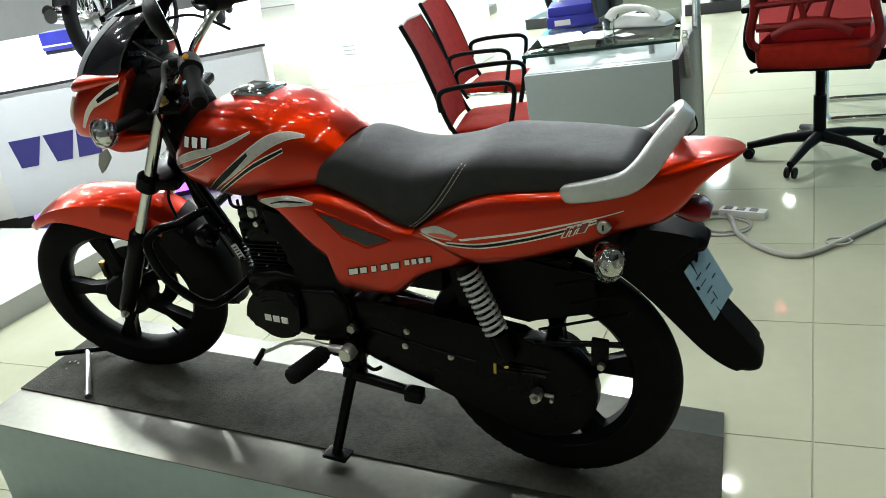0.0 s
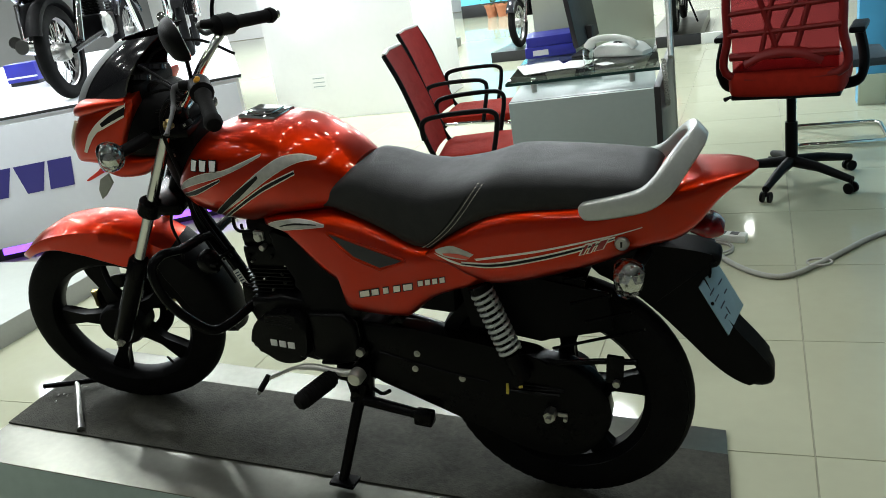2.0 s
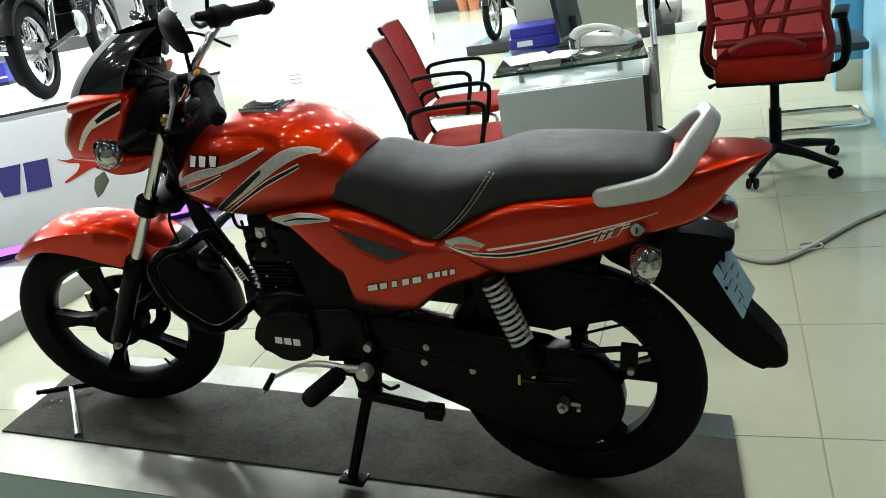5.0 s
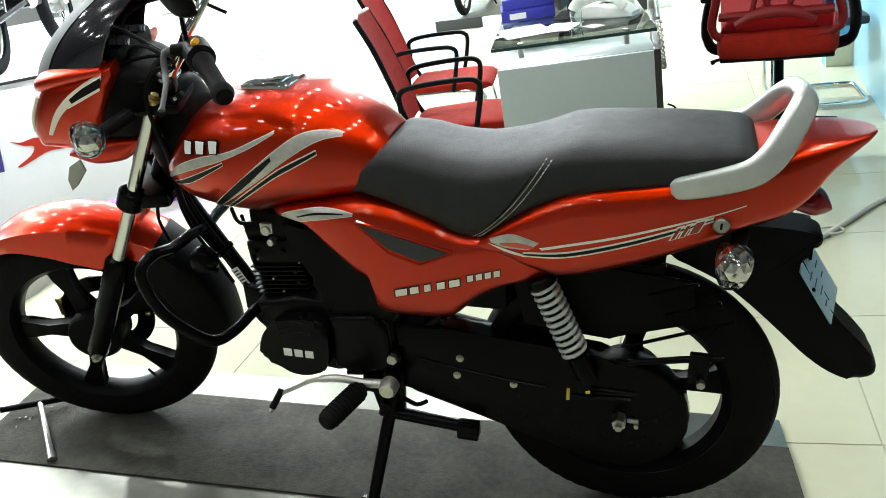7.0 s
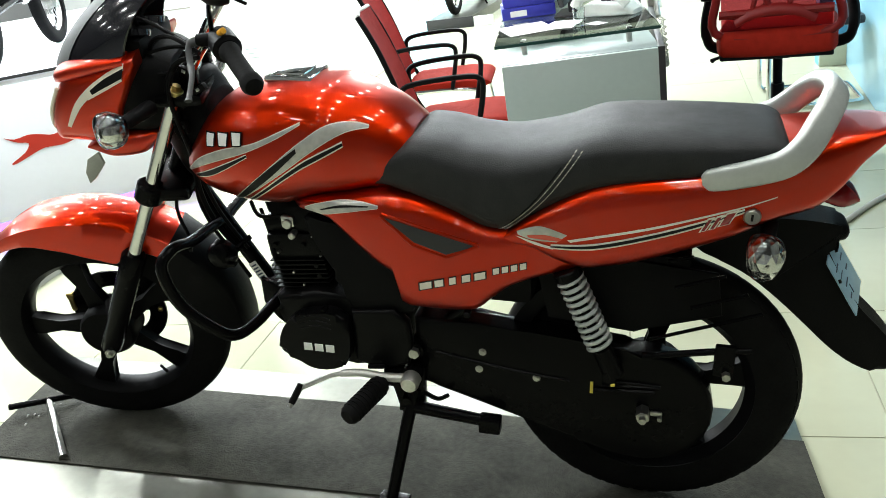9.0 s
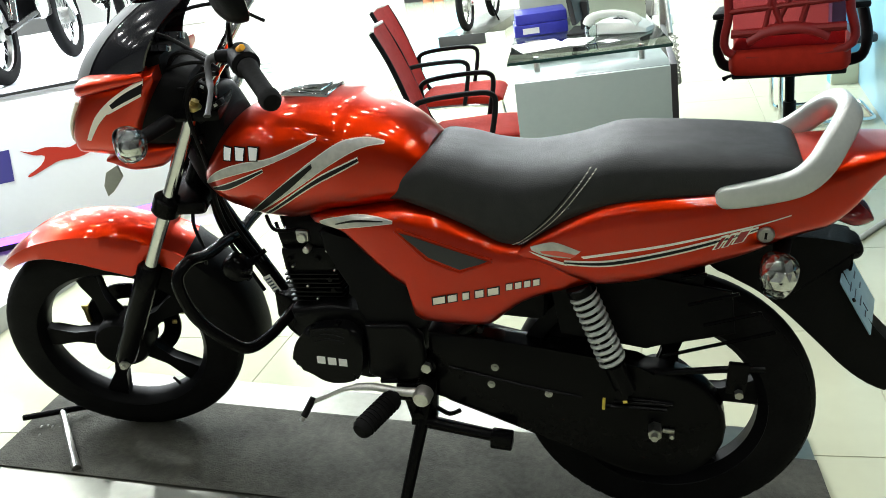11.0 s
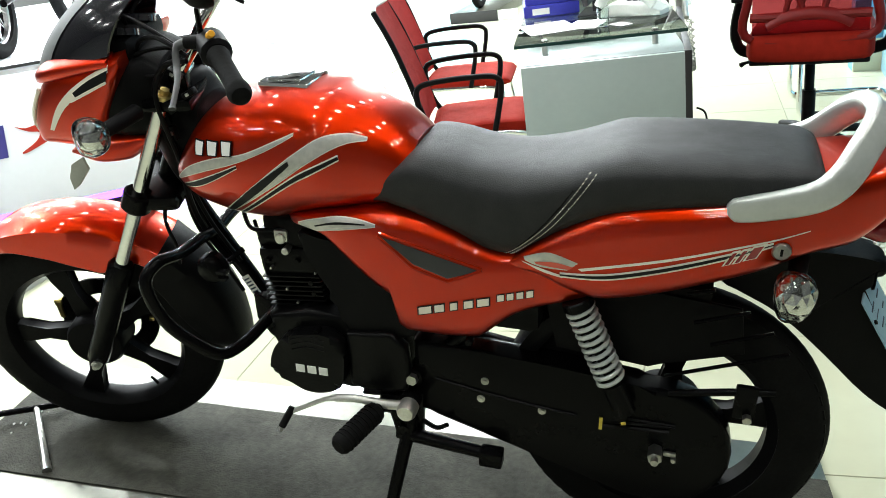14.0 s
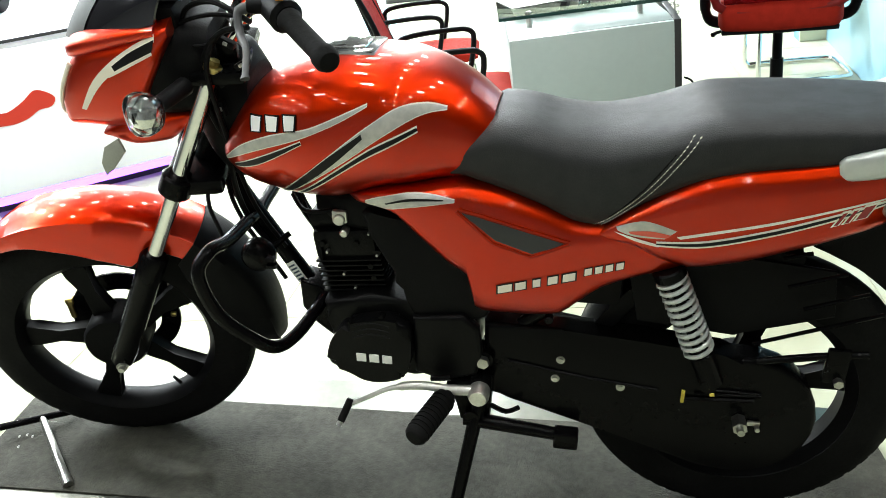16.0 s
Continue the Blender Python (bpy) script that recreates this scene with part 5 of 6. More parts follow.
part("stand_bracket", slab([(0.085, 0.335), (0.175, 0.335), (0.168, 0.225), (0.110, 0.225)], -0.108, -0.085, 0.006), SATIN, bike)

# small bright fasteners round the engine
for x, z, r in ((-0.059, 0.615, 0.004), (-0.042, 0.605, 0.003), (-0.046, 0.571, 0.004), (-0.001, 0.544, 0.004), (-0.112, 0.526, 0.005), (-0.092, 0.497, 0.005), (-0.069, 0.467, 0.005), (-0.104, 0.437, 0.006), (-0.141, 0.571, 0.005)):
    part("engine_screw", rod((x, -0.084, z), (x, -0.070, z), r * 0.62, seg=8, bevel=0.0008), STEEL, engine, "small zinc screw")
# made-up black body that fills the dark gap between head and tank
part("dark_filler", Hull([(-0.165, 0.680), (-0.12, 0.692), (-0.04, 0.700), (0.04, 0.706)], [(-0.165, 0.630), (-0.12, 0.612), (0.04, 0.600)], [(-0.165, 0.045), (-0.10, 0.074), (0.04, 0.080)], 4.0).mesh(20, 24), PLASTIC, bike, "matt black filler for the dark wiring space under the tank")
# ---- plinth with lettered board ----
FACE = Matrix.Translation((-3.297, 1.707, 0)) @ pose(0, 0, 0, 0, 0, 35.06)
TOP = 0.86
plinth = thing("display_plinth", "white raised plinth with lettered front board", "plinth", FACE)
part("body", box(-1.60, 1.70, 0.03, 6.0, 0.10, TOP - 0.02, 0.004), WHITE_WALL, plinth)
part("recess", box(-1.54, 1.64, 0.10, 5.9, 0.0, 0.10), BLACK_BOARD, plinth)
part("top_slab", box(-1.63, 1.72, 0.02, 6.0, TOP - 0.02, TOP, 0.004), BOARD_WHITE, plinth)
part("edge_trim", box(-1.63, 1.72, 0.012, 0.0195, TOP - 0.012, TOP + 0.004), GREY_PLASTIC, plinth)
board = part("front_board", box(0.0, 1.68, 0.0, 0.029, 0.10, 0.82, 0.002), BOARD_WHITE, plinth, "pale grey lettered board")
part("light_strip", box(0.09, 1.66, 0.004, 0.028, 0.055, 0.095, 0.004), VIOLET, plinth, "violet light strip under the board")


def flat(outline, y0, y1):
    return slab(outline, y0, y1)


# navy maker's mark as plain shapes, red emblem beside it
for x0, x1, x2, x3 in ((0.10, 0.285, 0.225, 0.125), (0.300, 0.480, 0.425, 0.335), (0.495, 0.630, 0.605, 0.465)):
    part("navy_mark", flat([(x0, 0.572), (x1, 0.572), (x2, 0.40), (x3, 0.40)], -0.004, 0.0), NAVY, board)
swoosh = [(0.68, 0.552), (0.73, 0.535), (0.80, 0.545), (0.86, 0.535), (0.93, 0.52), (1.02, 0.56), (1.08, 0.60), (1.13, 0.585), (1.17, 0.545), (1.14, 0.505), (1.08, 0.500), (1.02, 0.47), (0.95, 0.455), (0.86, 0.458), (0.80, 0.44), (0.70, 0.405), (0.68, 0.412), (0.76, 0.455), (0.79, 0.50), (0.74, 0.515)]
part("red_emblem", flat([(p.x, p.y) for p in curve([(*q, 0) for q in swoosh], 3, True)], -0.004, 0.0), LOGO_RED, board)


# ---- other motorcycles on show ----
def show_bike(paint, label, m, group):
    """A small motorcycle: front at -x, on its wheels at z = 0."""
    ob = thing("motorcycle", label, "motorcycle", m, group)
    for x in (-0.63, 0.63):
        c = Vector((x, 0, 0.29))
        ring = lathe([(0.215, -0.022), (0.225, -0.03), (0.205, -0.012), (0.205, 0.012), (0.225, 0.03), (0.215, 0.022)], c, 36, closed=True)
        wire = [rod(c + Vector((0.03 * math.cos(a), s, 0.03 * math.sin(a))), c + Vector((0.21 * math.cos(a + 0.3), 0, 0.21 * math.sin(a + 0.3))), 0.0028, seg=5) for s in (-0.02, 0.02) for a in (2 * math.pi * k / 12 for k in range(12))]
        wheel = part("front_wheel" if x < 0 else "rear_wheel", joined(ring, lathe([(0.001, -0.05), (0.05, -0.05), (0.06, 0.0), (0.05, 0.05), (0.001, 0.05)], c, 20)), STEEL, ob, "wire-spoked steel wheel")
        tagged(part("wire_spokes", joined(*wire), STEEL, wheel), kind="stuff")
        part("tyre", tyre_mesh(c, 0.29, 0.045, 0.212), RUBBER, wheel)
    part("front_mudguard", arch(Vector((-0.63, 0, 0.29)), 150, 30, [(0, 0.32), (1, 0.32)], [(0, 0.05), (1, 0.05)], [(0, 0.04), (1, 0.04)], n=16), paint, ob)
    part("rear_mudguard", arch(Vector((0.63, 0, 0.29)), 160, 22, [(0, 0.33), (1, 0.345)], [(0, 0.052), (1, 0.052)], [(0, 0.04), (1, 0.03)], n=20), PLASTIC, ob)
    part("fuel_tank", Hull([(-0.30, 0.80), (-0.2, 0.91), (0.0, 0.93), (0.15, 0.84)], [(-0.30, 0.76), (-0.2, 0.70), (0.15, 0.72)], [(-0.30, 0.06), (-0.15, 0.13), (0.15, 0.10)], 2.5).mesh(20, 24), paint, ob)
    part("seat", Hull([(0.10, 0.80), (0.3, 0.84), (0.55, 0.88), (0.80, 0.87)], [(0.10, 0.74), (0.35, 0.70), (0.80, 0.80)], [(0.10, 0.10), (0.4, 0.13), (0.80, 0.10)], 3.2).mesh(20, 24), VINYL, ob)
    part("tail_cowl", Hull([(0.35, 0.70), (0.6, 0.80), (0.92, 0.87)], [(0.35, 0.60), (0.6, 0.62), (0.92, 0.80)], [(0.35, 0.12), (0.6, 0.13), (0.92, 0.06)], 3).mesh(20, 24), paint, ob)
    engine = part("engine", box(-0.14, 0.14, -0.11, 0.11, 0.32, 0.48, 0.03), GUNMETAL, ob)
    for q in (-1, 1):
        part("side_case", lathe([(0.001, 0.125 * q), (0.070, 0.125 * q), (0.085, 0.112 * q), (0.090, 0.09 * q), (0.001, 0.08 * q)], (0.04, 0, 0.40), 28), ALU, engine, "bright alloy side case")
    part("cylinder", box(-0.13, -0.01, -0.06, 0.06, 0.47, 0.66, 0.02), GUNMETAL, engine)
    tagged(part("cooling_fins", joined(*[box(-0.16, 0.02, -0.08, 0.08, 0.49 + k * 0.02, 0.498 + k * 0.02, 0.002) for k in range(7)]), GUNMETAL, engine), kind="stuff")
    part("silencer", tube(curve([(-0.17, -0.05, 0.50), (-0.22, -0.09, 0.38), (-0.05, -0.13, 0.29), (0.25, -0.14, 0.29), (0.80, -0.15, 0.36)], 5), [0.02] * 16 + [0.045] * 5, 12), CHROME, ob, "chrome exhaust silencer")
    for s in (-1, 1):
        part("swingarm", rod((0.12, s * 0.09, 0.36), (0.66, s * 0.10, 0.29), 0.02), SATIN, ob)
        part("fork_leg", rod((-0.33, s * 0.085, 0.90), (-0.63, s * 0.085, 0.29), 0.021), CHROME, ob)
    part("yoke", box(-0.37, -0.28, -0.10, 0.10, 0.88, 0.91, 0.01), CHROME, ob)
    part("frame", joined(rod((-0.29, 0, 0.82), (-0.17, 0, 0.36), 0.02), rod((-0.29, 0, 0.80), (0.4, 0, 0.62), 0.02)), SATIN, ob)
    for s in (-1, 1):
        part("shock_absorber", rod((0.45, s * 0.12, 0.62), (0.58, s * 0.12, 0.34), 0.025, seg=12), CHROME, ob)
    part("handlebar", tube(curve([(-0.10, -0.34, 0.99), (-0.2, -0.2, 1.02), (-0.31, 0, 0.95), (-0.2, 0.2, 1.02), (-0.10, 0.34, 0.99)], 5), 0.011, 8), CHROME, ob)
    part("headlamp", Hull([(-0.55, 0.86), (-0.50, 0.94), (-0.36, 0.97)], [(-0.55, 0.80), (-0.50, 0.76), (-0.36, 0.80)], [(-0.55, 0.05), (-0.5, 0.10), (-0.36, 0.10)], 2.4).mesh(12, 20), paint, ob)
    part("tail_lamp", box(0.90, 0.94, -0.06, 0.06, 0.74, 0.79, 0.01), LAMP_RED, ob, "bright red tail lamp")
    part("plate", moved(box(-0.003, 0.003, -0.15, 0.15, -0.07, 0.07), pose(0.99, 0, 0.86, 0, -15, 0)), PHONE, ob, "blank pale number plate")
    part("side_stand", rod((0.05, -0.10, 0.30), (0.10, -0.20, 0.003), 0.011, seg=8), SATIN, ob)
    return ob


PAINT_BLACK = material("gloss_black_paint", (0.012, 0.012, 0.014), 0.2, coat=0.8)
PAINT_RED = material("crimson_paint", (0.35, 0.02, 0.03), 0.25, coat=0.8)
LAMP_RED = material("bright_red_lens", (0.8, 0.05, 0.02), 0.25, coat=0.5)


def facing(rear, ahead, z):
    """A pose for a bike whose rear wheel stands at rear and whose front points along ahead."""
    a = math.atan2(-ahead[1], -ahead[0])
    return Matrix.Translation((rear[0], rear[1], z)) @ Matrix.Rotation(a, 4, "Z") @ Matrix.Translation((-0.63, 0, 0.0))


show_bike(PAINT_BLACK, "black motorcycle with chrome exhaust on the plinth", facing((-3.02, 2.48), (-0.35, 0.94), TOP), "motorcycles on the plinth")
show_bike(PAINT_RED, "crimson motorcycle standing on the plinth", facing((-3.5, 4.4), (-0.55, 0.83), TOP), "motorcycles on the plinth")
show_bike(PAINT_BLACK, "black motorcycle standing on the plinth", facing((-4.10, 3.40), (-0.60, 0.80), TOP), "motorcycles on the plinth")
carton = thing("carton", "blue and black cardboard carton on the plinth", "carton", Matrix.Translation((-4.66, 3.70, TOP)) @ pose(0, 0, 0, 0, 0, 20))
part("body", box(-0.13, 0.13, -0.10, 0.10, 0.03, 0.18, 0.004), FOLDER, carton)
part("base", box(-0.12, 0.12, -0.09, 0.09, 0.0, 0.03, 0.004), BLACK_BOARD, carton)
part("stripe", box(-0.131, 0.131, -0.1015, -0.1, 0.06, 0.075), PAPER, carton)


def low_ramp(x, y, turn):
    ob = thing("display_ramp", "low steel-topped display ramp with dark kerb", "display stand", pose(x, y, 0, 0, 0, turn), "low ramps in the hall")
    part("body", box(-0.28, 0.28, 0.0, 2.2, 0.0, 0.12, 0.006), BRUSHED, ob)
    part("kerb", box(-0.29, 0.29, -0.012, -0.001, 0.0, 0.12, 0.003), BLACK_BOARD, ob, "dark front kerb")
    part("kerb_end", box(0.295, 0.52, -0.012, 0.05, 0.0, 0.11, 0.003), PHONE, ob)
    return ob


for x, y, turn, paint, label in ((-3.25, 8.15, 4, PAINT_BLACK, "black motorcycle on a low ramp"), (-1.70, 8.15, -4, PAINT_BLACK, "black motorcycle on a low ramp"),
                                 (0.20, 7.95, 0, PAINT_RED, "crimson motorcycle on a low ramp"), (-5.75, 13.0, 8, PAINT_BLACK, "black motorcycle far down the hall")):
    low_ramp(x, y, turn)
    u = (-math.sin(radians(turn)), math.cos(radians(turn)))
    show_bike(paint, label, facing((x + u[0] * 1.55, y + u[1] * 1.55), (-u[0], -u[1]), 0.12), "motorcycles in the hall")

for x, y in ((-3.85, 14.5), (-3.6, 14.4)):
    pot = thing("flower_pot", "terracotta pot with a green plant", "flower pot", pose(x, y, 0), "flower pots")
    part("pot", moved(lathe([(0.001, 0.0), (0.09, 0.0), (0.12, 0.2), (0.135, 0.2), (0.135, 0.24), (0.11, 0.24), (0.10, 0.2), (0.001, 0.19)], (0, 0, 0), 24), pose(0, 0, 0, 90, 0, 0)), TERRACOTTA, pot)
    leaves = bmesh.new()
    for k in range(60):
        a, r, h = random.uniform(0, 6.28), random.uniform(0.02, 0.2), random.uniform(0.22, 0.6)
        p = Vector((r * math.cos(a), r * math.sin(a), h))
        d = Vector((math.cos(a), math.sin(a), 0.6)).normalized() * 0.10
        w = Vector((-math.sin(a), math.cos(a), 0)) * 0.025
        leaves.faces.new([leaves.verts.new(q) for q in (p, p + d * 0.5 + w, p + d, p + d * 0.5 - w)])
    tagged(part("foliage", leaves, LEAF, pot, smooth=0), kind="stuff")

# ---- desk ----
desk = thing("office_desk", "grey laminate desk with a raised glass top", "desk", pose(0.082, 1.712, 0, 0, 0, 7.2))
part("front_panel", box(0.0, 0.62, 0.0, 0.025, 0.0, 0.73, 0.002), DESK_GREY, desk, "plain grey modesty panel")
part("worktop", box(0.0, 0.62, 0.0255, 1.15, 0.700, 0.732, 0.003), DESK_TOP, desk, "pale grey laminate worktop")
part("left_side", box(0.0, 0.025, 0.026, 1.15, 0.0, 0.699, 0.002), DESK_GREY, desk)
# end panel coloured black to stand for the shade on this side
part("right_side", moved(box(0.0, 0.027, 0.0, 1.10, 0.0, 0.735, 0.002), pose(0.606, 0.0, 0, 0, 0, -4.8)), BLACK_BOARD, desk, "desk end panel, its shade put in as black")
for x, y in ((0.09, 0.21), (0.52, 0.21), (0.09, 1.0), (0.52, 1.0)):
    part("glass_post", rod((x, y, 0.732), (x, y, 0.778), 0.013, seg=16), STEEL, desk, "steel glass standoff")
    part("post_cap", rod((x, y, 0.790), (x, y, 0.794), 0.012, seg=16), STEEL, desk)
glass = part("glass_top", box(-0.03, 0.64, 0.16, 1.16, 0.778, 0.790, 0.002), GLASS, desk, "clear green-edged glass top")
glass.visible_shadow = False
part("glass_edge", box(-0.03, 0.64, 0.154, 0.1595, 0.777, 0.790), GREEN_EDGE, desk, "dark green glass edge")
part("screen_post", joined(box(0.700, 0.732, 1.10, 1.16, 0.0, 1.25, 0.004), rod((0.700, 0.70, 0.74), (0.716, 1.12, 1.10), 0.012)), ALU, desk, "aluminium screen post")
part("back_screen", box(0.0, 0.64, 1.165, 1.19, 0.732, 1.25, 0.003), SCREEN_GREEN, desk, "pale green desk screen")
part("cable_grommet", tube(curve([(0.655, 0.06, 0.50), (0.685, 0.06, 0.48), (0.69, 0.06, 0.43), (0.655, 0.06, 0.40)], 5), 0.004, 8), PLASTIC, desk)
DESKM = pose(0.082, 1.712, 0, 0, 0, 7.2)


def on_desk(x, y, z=0.791, turn=0):
    return DESKM @ pose(x, y, z, 0, 0, turn)


mon = thing("monitor", "black flat computer monitor seen from behind", "monitor", on_desk(0.32, 0.80, 0.791, 80))
part("base", joined(box(-0.12, 0.12, -0.075, 0.075, 0.0, 0.012, 0.006), box(-0.03, 0.03, -0.02, 0.02, 0.01, 0.14, 0.008)), BLACK_BOARD, mon)
part("panel", moved(box(-0.23, 0.23, -0.025, 0.0, 0.06, 0.36, 0.008), pose(0, 0.02, 0, -8, 0, 0)), BLACK_BOARD, mon, "black monitor case")
part("display", moved(box(-0.215, 0.215, 0.0005, 0.003, 0.075, 0.345), pose(0, 0.02, 0, -8, 0, 0)), SMOKE, mon, "dark switched-off display")
phone = thing("telephone", "off-white desk telephone with a coiled cord", "telephone", on_desk(0.47, 0.62, 0.791, -28))
part("body", Hull([(-0.13, 0.035), (-0.06, 0.065), (0.08, 0.055), (0.14, 0.02)], [(-0.13, 0.0), (0.14, 0.0)], [(-0.13, 0.075), (0.05, 0.085), (0.14, 0.05)], 4).mesh(16, 20), PHONE, phone)
part("handset", tube(curve([(-0.11, -0.11, 0.055), (-0.08, -0.105, 0.09), (0.0, -0.10, 0.10), (0.09, -0.095, 0.085), (0.13, -0.09, 0.05)], 4), [0.024, 0.026, 0.026, 0.024, 0.02] + [0.018] * 7 + [0.02, 0.024, 0.027, 0.027, 0.024], 12, flat=0.7), PHONE, phone, "off-white handset")
for k in range(6):
    part("key", box(-0.02 + 0.028 * (k % 3), 0.0 + 0.028 * (k % 3), -0.03 + 0.04 * (k // 3), -0.005 + 0.04 * (k // 3), 0.062, 0.068, 0.002), GREY_PLASTIC, phone)
coil = []
for k in range(22 * 8 + 1):
    a = 2 * math.pi * k / 8
    t = k / (22 * 8)
    base = Vector((0.655 + 0.012 * math.sin(3 * t), 0.25 - 0.03 * t, 0.80 - 0.30 * math.sin(math.pi * min(1, t * 1.02)) * 0.62))
    coil.append(base + Vector((0.010 * math.cos(a), 0.03 * (t - 0.5) * 4, 0.010 * math.sin(a))))
cord = solid("coiled_cord", moved(tube(coil, 0.0028, 5), DESKM), CABLE, "coiled grey telephone cord hanging beside the desk", "cord")
stack = thing("folder_stack", "two royal-blue box files lying on the desk", "box files", on_desk(0.03, 0.98, 0.791, 4))
part("box_file", box(-0.06, 0.20, -0.13, 0.13, 0.0, 0.055, 0.006), FOLDER, stack)
part("box_file", box(-0.05, 0.20, -0.12, 0.14, 0.056, 0.105, 0.006), FOLDER, stack)
part("label", box(-0.02, 0.06, -0.1315, -0.1302, 0.012, 0.040), PAPER, stack)
for x, y, w, h, r in ((0.10, 0.50, 0.21, 0.29, 14), (0.26, 0.48, 0.15, 0.21, -20), (0.40, 0.38, 0.06, 0.09, 30)):
    sheet = solid("paper_sheet", moved(box(-w / 2, w / 2, -h / 2, h / 2, 0.0, 0.0012), on_desk(x, y, 0.7915 + 0.0015 * abs(r) / 14, r)), PAPER, "white printed sheet lying on the glass", "paper", group="papers on the desk")
cup = thing("glass_tumbler", "small clear glass tumbler on the desk", "tumbler", on_desk(0.33, 0.40))
part("body", moved(lathe([(0.001, 0), (0.022, 0), (0.028, -0.075), (0.025, -0.075), (0.020, -0.006), (0.001, -0.006)], (0, 0, 0), 24), pose(0, 0, 0, -90, 0, 0)), GLASS, cup)


# ---- visitor chairs ----
def visitor_chair(m):
    """Faces +x; near-side arm at -y."""
    ob = thing("visitor_chair", "red mesh visitor chair with black tubular arms", "chair", m, "visitor chairs")
    part("seat", Hull([(-0.02, 0.445), (0.03, 0.468), (0.30, 0.470), (0.44, 0.455), (0.465, 0.43)], [(-0.02, 0.425), (0.03, 0.410), (0.40, 0.400), (0.465, 0.415)], [(-0.02, 0.20), (0.03, 0.225), (0.40, 0.225), (0.465, 0.20)], 5).mesh(20, 28), SEAT_RED, ob, "padded red fabric seat")
    bm = bmesh.new()
    n, rows = 10, []
    for side in (0.0, 0.018):
        for i in range(n + 1):
            t = i / n
            w = 0.215 - 0.012 * t
            x = -0.02 - 0.10 * t - 0.06 * t * t - side
            rows.append([bm.verts.new((x - 0.018 * (1 - (2 * j / 8 - 1) ** 2), -w + 2 * w * j / 8, 0.46 + 0.51 * t)) for j in range(9)])
    for s in (0, 1):
        for i in range(n):
            a, b = rows[s * (n + 1) + i], rows[s * (n + 1) + i + 1]
            for j in range(8):
                bm.faces.new((a[j], a[j + 1], b[j + 1], b[j]))
    f, g = rows[: n + 1], rows[n + 1:]
    for i in range(n):
        for j in (0, 8):
            bm.faces.new((f[i][j], f[i + 1][j], g[i + 1][j], g[i][j]))
    for i in (0, n):
        for j in range(8):
            bm.faces.new((f[i][j], f[i][j + 1], g[i][j + 1], g[i][j]))
    back = part("backrest", bm, CHAIR_RED, ob, "tall curved red mesh backrest")
    for s in (-1, 1):
        part("back_tube", tube(curve([(0.02, s * 0.222, 0.40), (-0.035, s * 0.222, 0.50), (-0.085, s * 0.220, 0.68), (-0.135, s * 0.214, 0.84), (-0.192, s * 0.205, 0.972)], 5), 0.012, 10), PLASTIC, back)
        part("armrest", tube(curve([(-0.055, s * 0.245, 0.56), (-0.052, s * 0.247, 0.64), (0.02, s * 0.250, 0.665), (0.20, s * 0.252, 0.668), (0.285, s * 0.252, 0.655), (0.300, s * 0.250, 0.60), (0.255, s * 0.245, 0.42)], 6), 0.014, 10, flat=0.85), PLASTIC, ob, "black plastic looped armrest")
        leg = part("leg", tube(curve([(0.02, s * 0.22, 0.42), (0.38, s * 0.22, 0.40), (0.42, s * 0.23, 0.30), (0.44, s * 0.235, 0.03), (0.40, s * 0.235, 0.013), (-0.02, s * 0.235, 0.013)], 6), 0.012, 10), CHROME, ob, "chrome cantilever leg tube")
    part("floor_bar", rod((-0.02, -0.235, 0.013), (-0.02, 0.235, 0.013), 0.012, seg=12), CHROME, ob)
    part("top_trim", tube([(-0.190, -0.205, 0.972), (-0.212, 0.0, 0.975), (-0.190, 0.205, 0.972)], 0.010, 8), PHONE, back, "pale stitched top edge")
    return ob


chair_a = visitor_chair(pose(-0.40, 2.13, 0, 0, 0, 12))
copy_thing(chair_a, pose(-0.70, 3.06, 0, 0, 0, 6))

# ---- office chair ----
oc = thing("office_chair", "red swivel office chair with slatted plastic back", "chair", pose(1.235, 2.74, 0, 0, 0, -10))
part("seat", Hull([(-0.26, 0.600), (-0.24, 0.625), (0.0, 0.632), (0.24, 0.625), (0.26, 0.600)], [(-0.26, 0.515), (-0.24, 0.490), (0.0, 0.480), (0.24, 0.490), (0.26, 0.515)], [(-0.26, 0.18), (-0.23, 0.235), (0.23, 0.235), (0.26, 0.18)], 5).mesh(24, 28), SEAT_RED, oc, "thick red fabric seat cushion")
part("seat_pan", box(-0.245, 0.245, -0.22, 0.22, 0.485, 0.512, 0.01), PLASTIC, oc)
back = part("back_frame", tube(curve([(-0.235, -0.215, 0.60), (-0.250, -0.225, 0.80), (-0.245, -0.235, 1.02), (-0.19, -0.24, 1.16), (0.19, -0.24, 1.16), (0.245, -0.235, 1.02), (0.250, -0.225, 0.80), (0.235, -0.215, 0.60)], 6, True), 0.020, 10), DARK_RED, oc, "dark red plastic back frame")
for a, b, r in (((-0.24, 0.70), (0.24, 0.70), 0.020), ((-0.245, 0.80), (0.245, 0.82), 0.014), ((-0.245, 0.90), (0.245, 0.93), 0.014), ((-0.245, 1.01), (0.245, 1.03), 0.014), ((-0.16, 1.15), (-0.02, 0.70), 0.014), ((0.00, 1.15), (-0.10, 0.70), 0.012), ((0.05, 0.70), (0.17, 1.15), 0.014), ((-0.05, 0.72), (0.06, 0.95), 0.012)):
    part("slat", rod((a[0], -0.232, a[1]), (b[0], -0.236, b[1]), r, seg=8), DARK_RED, back)
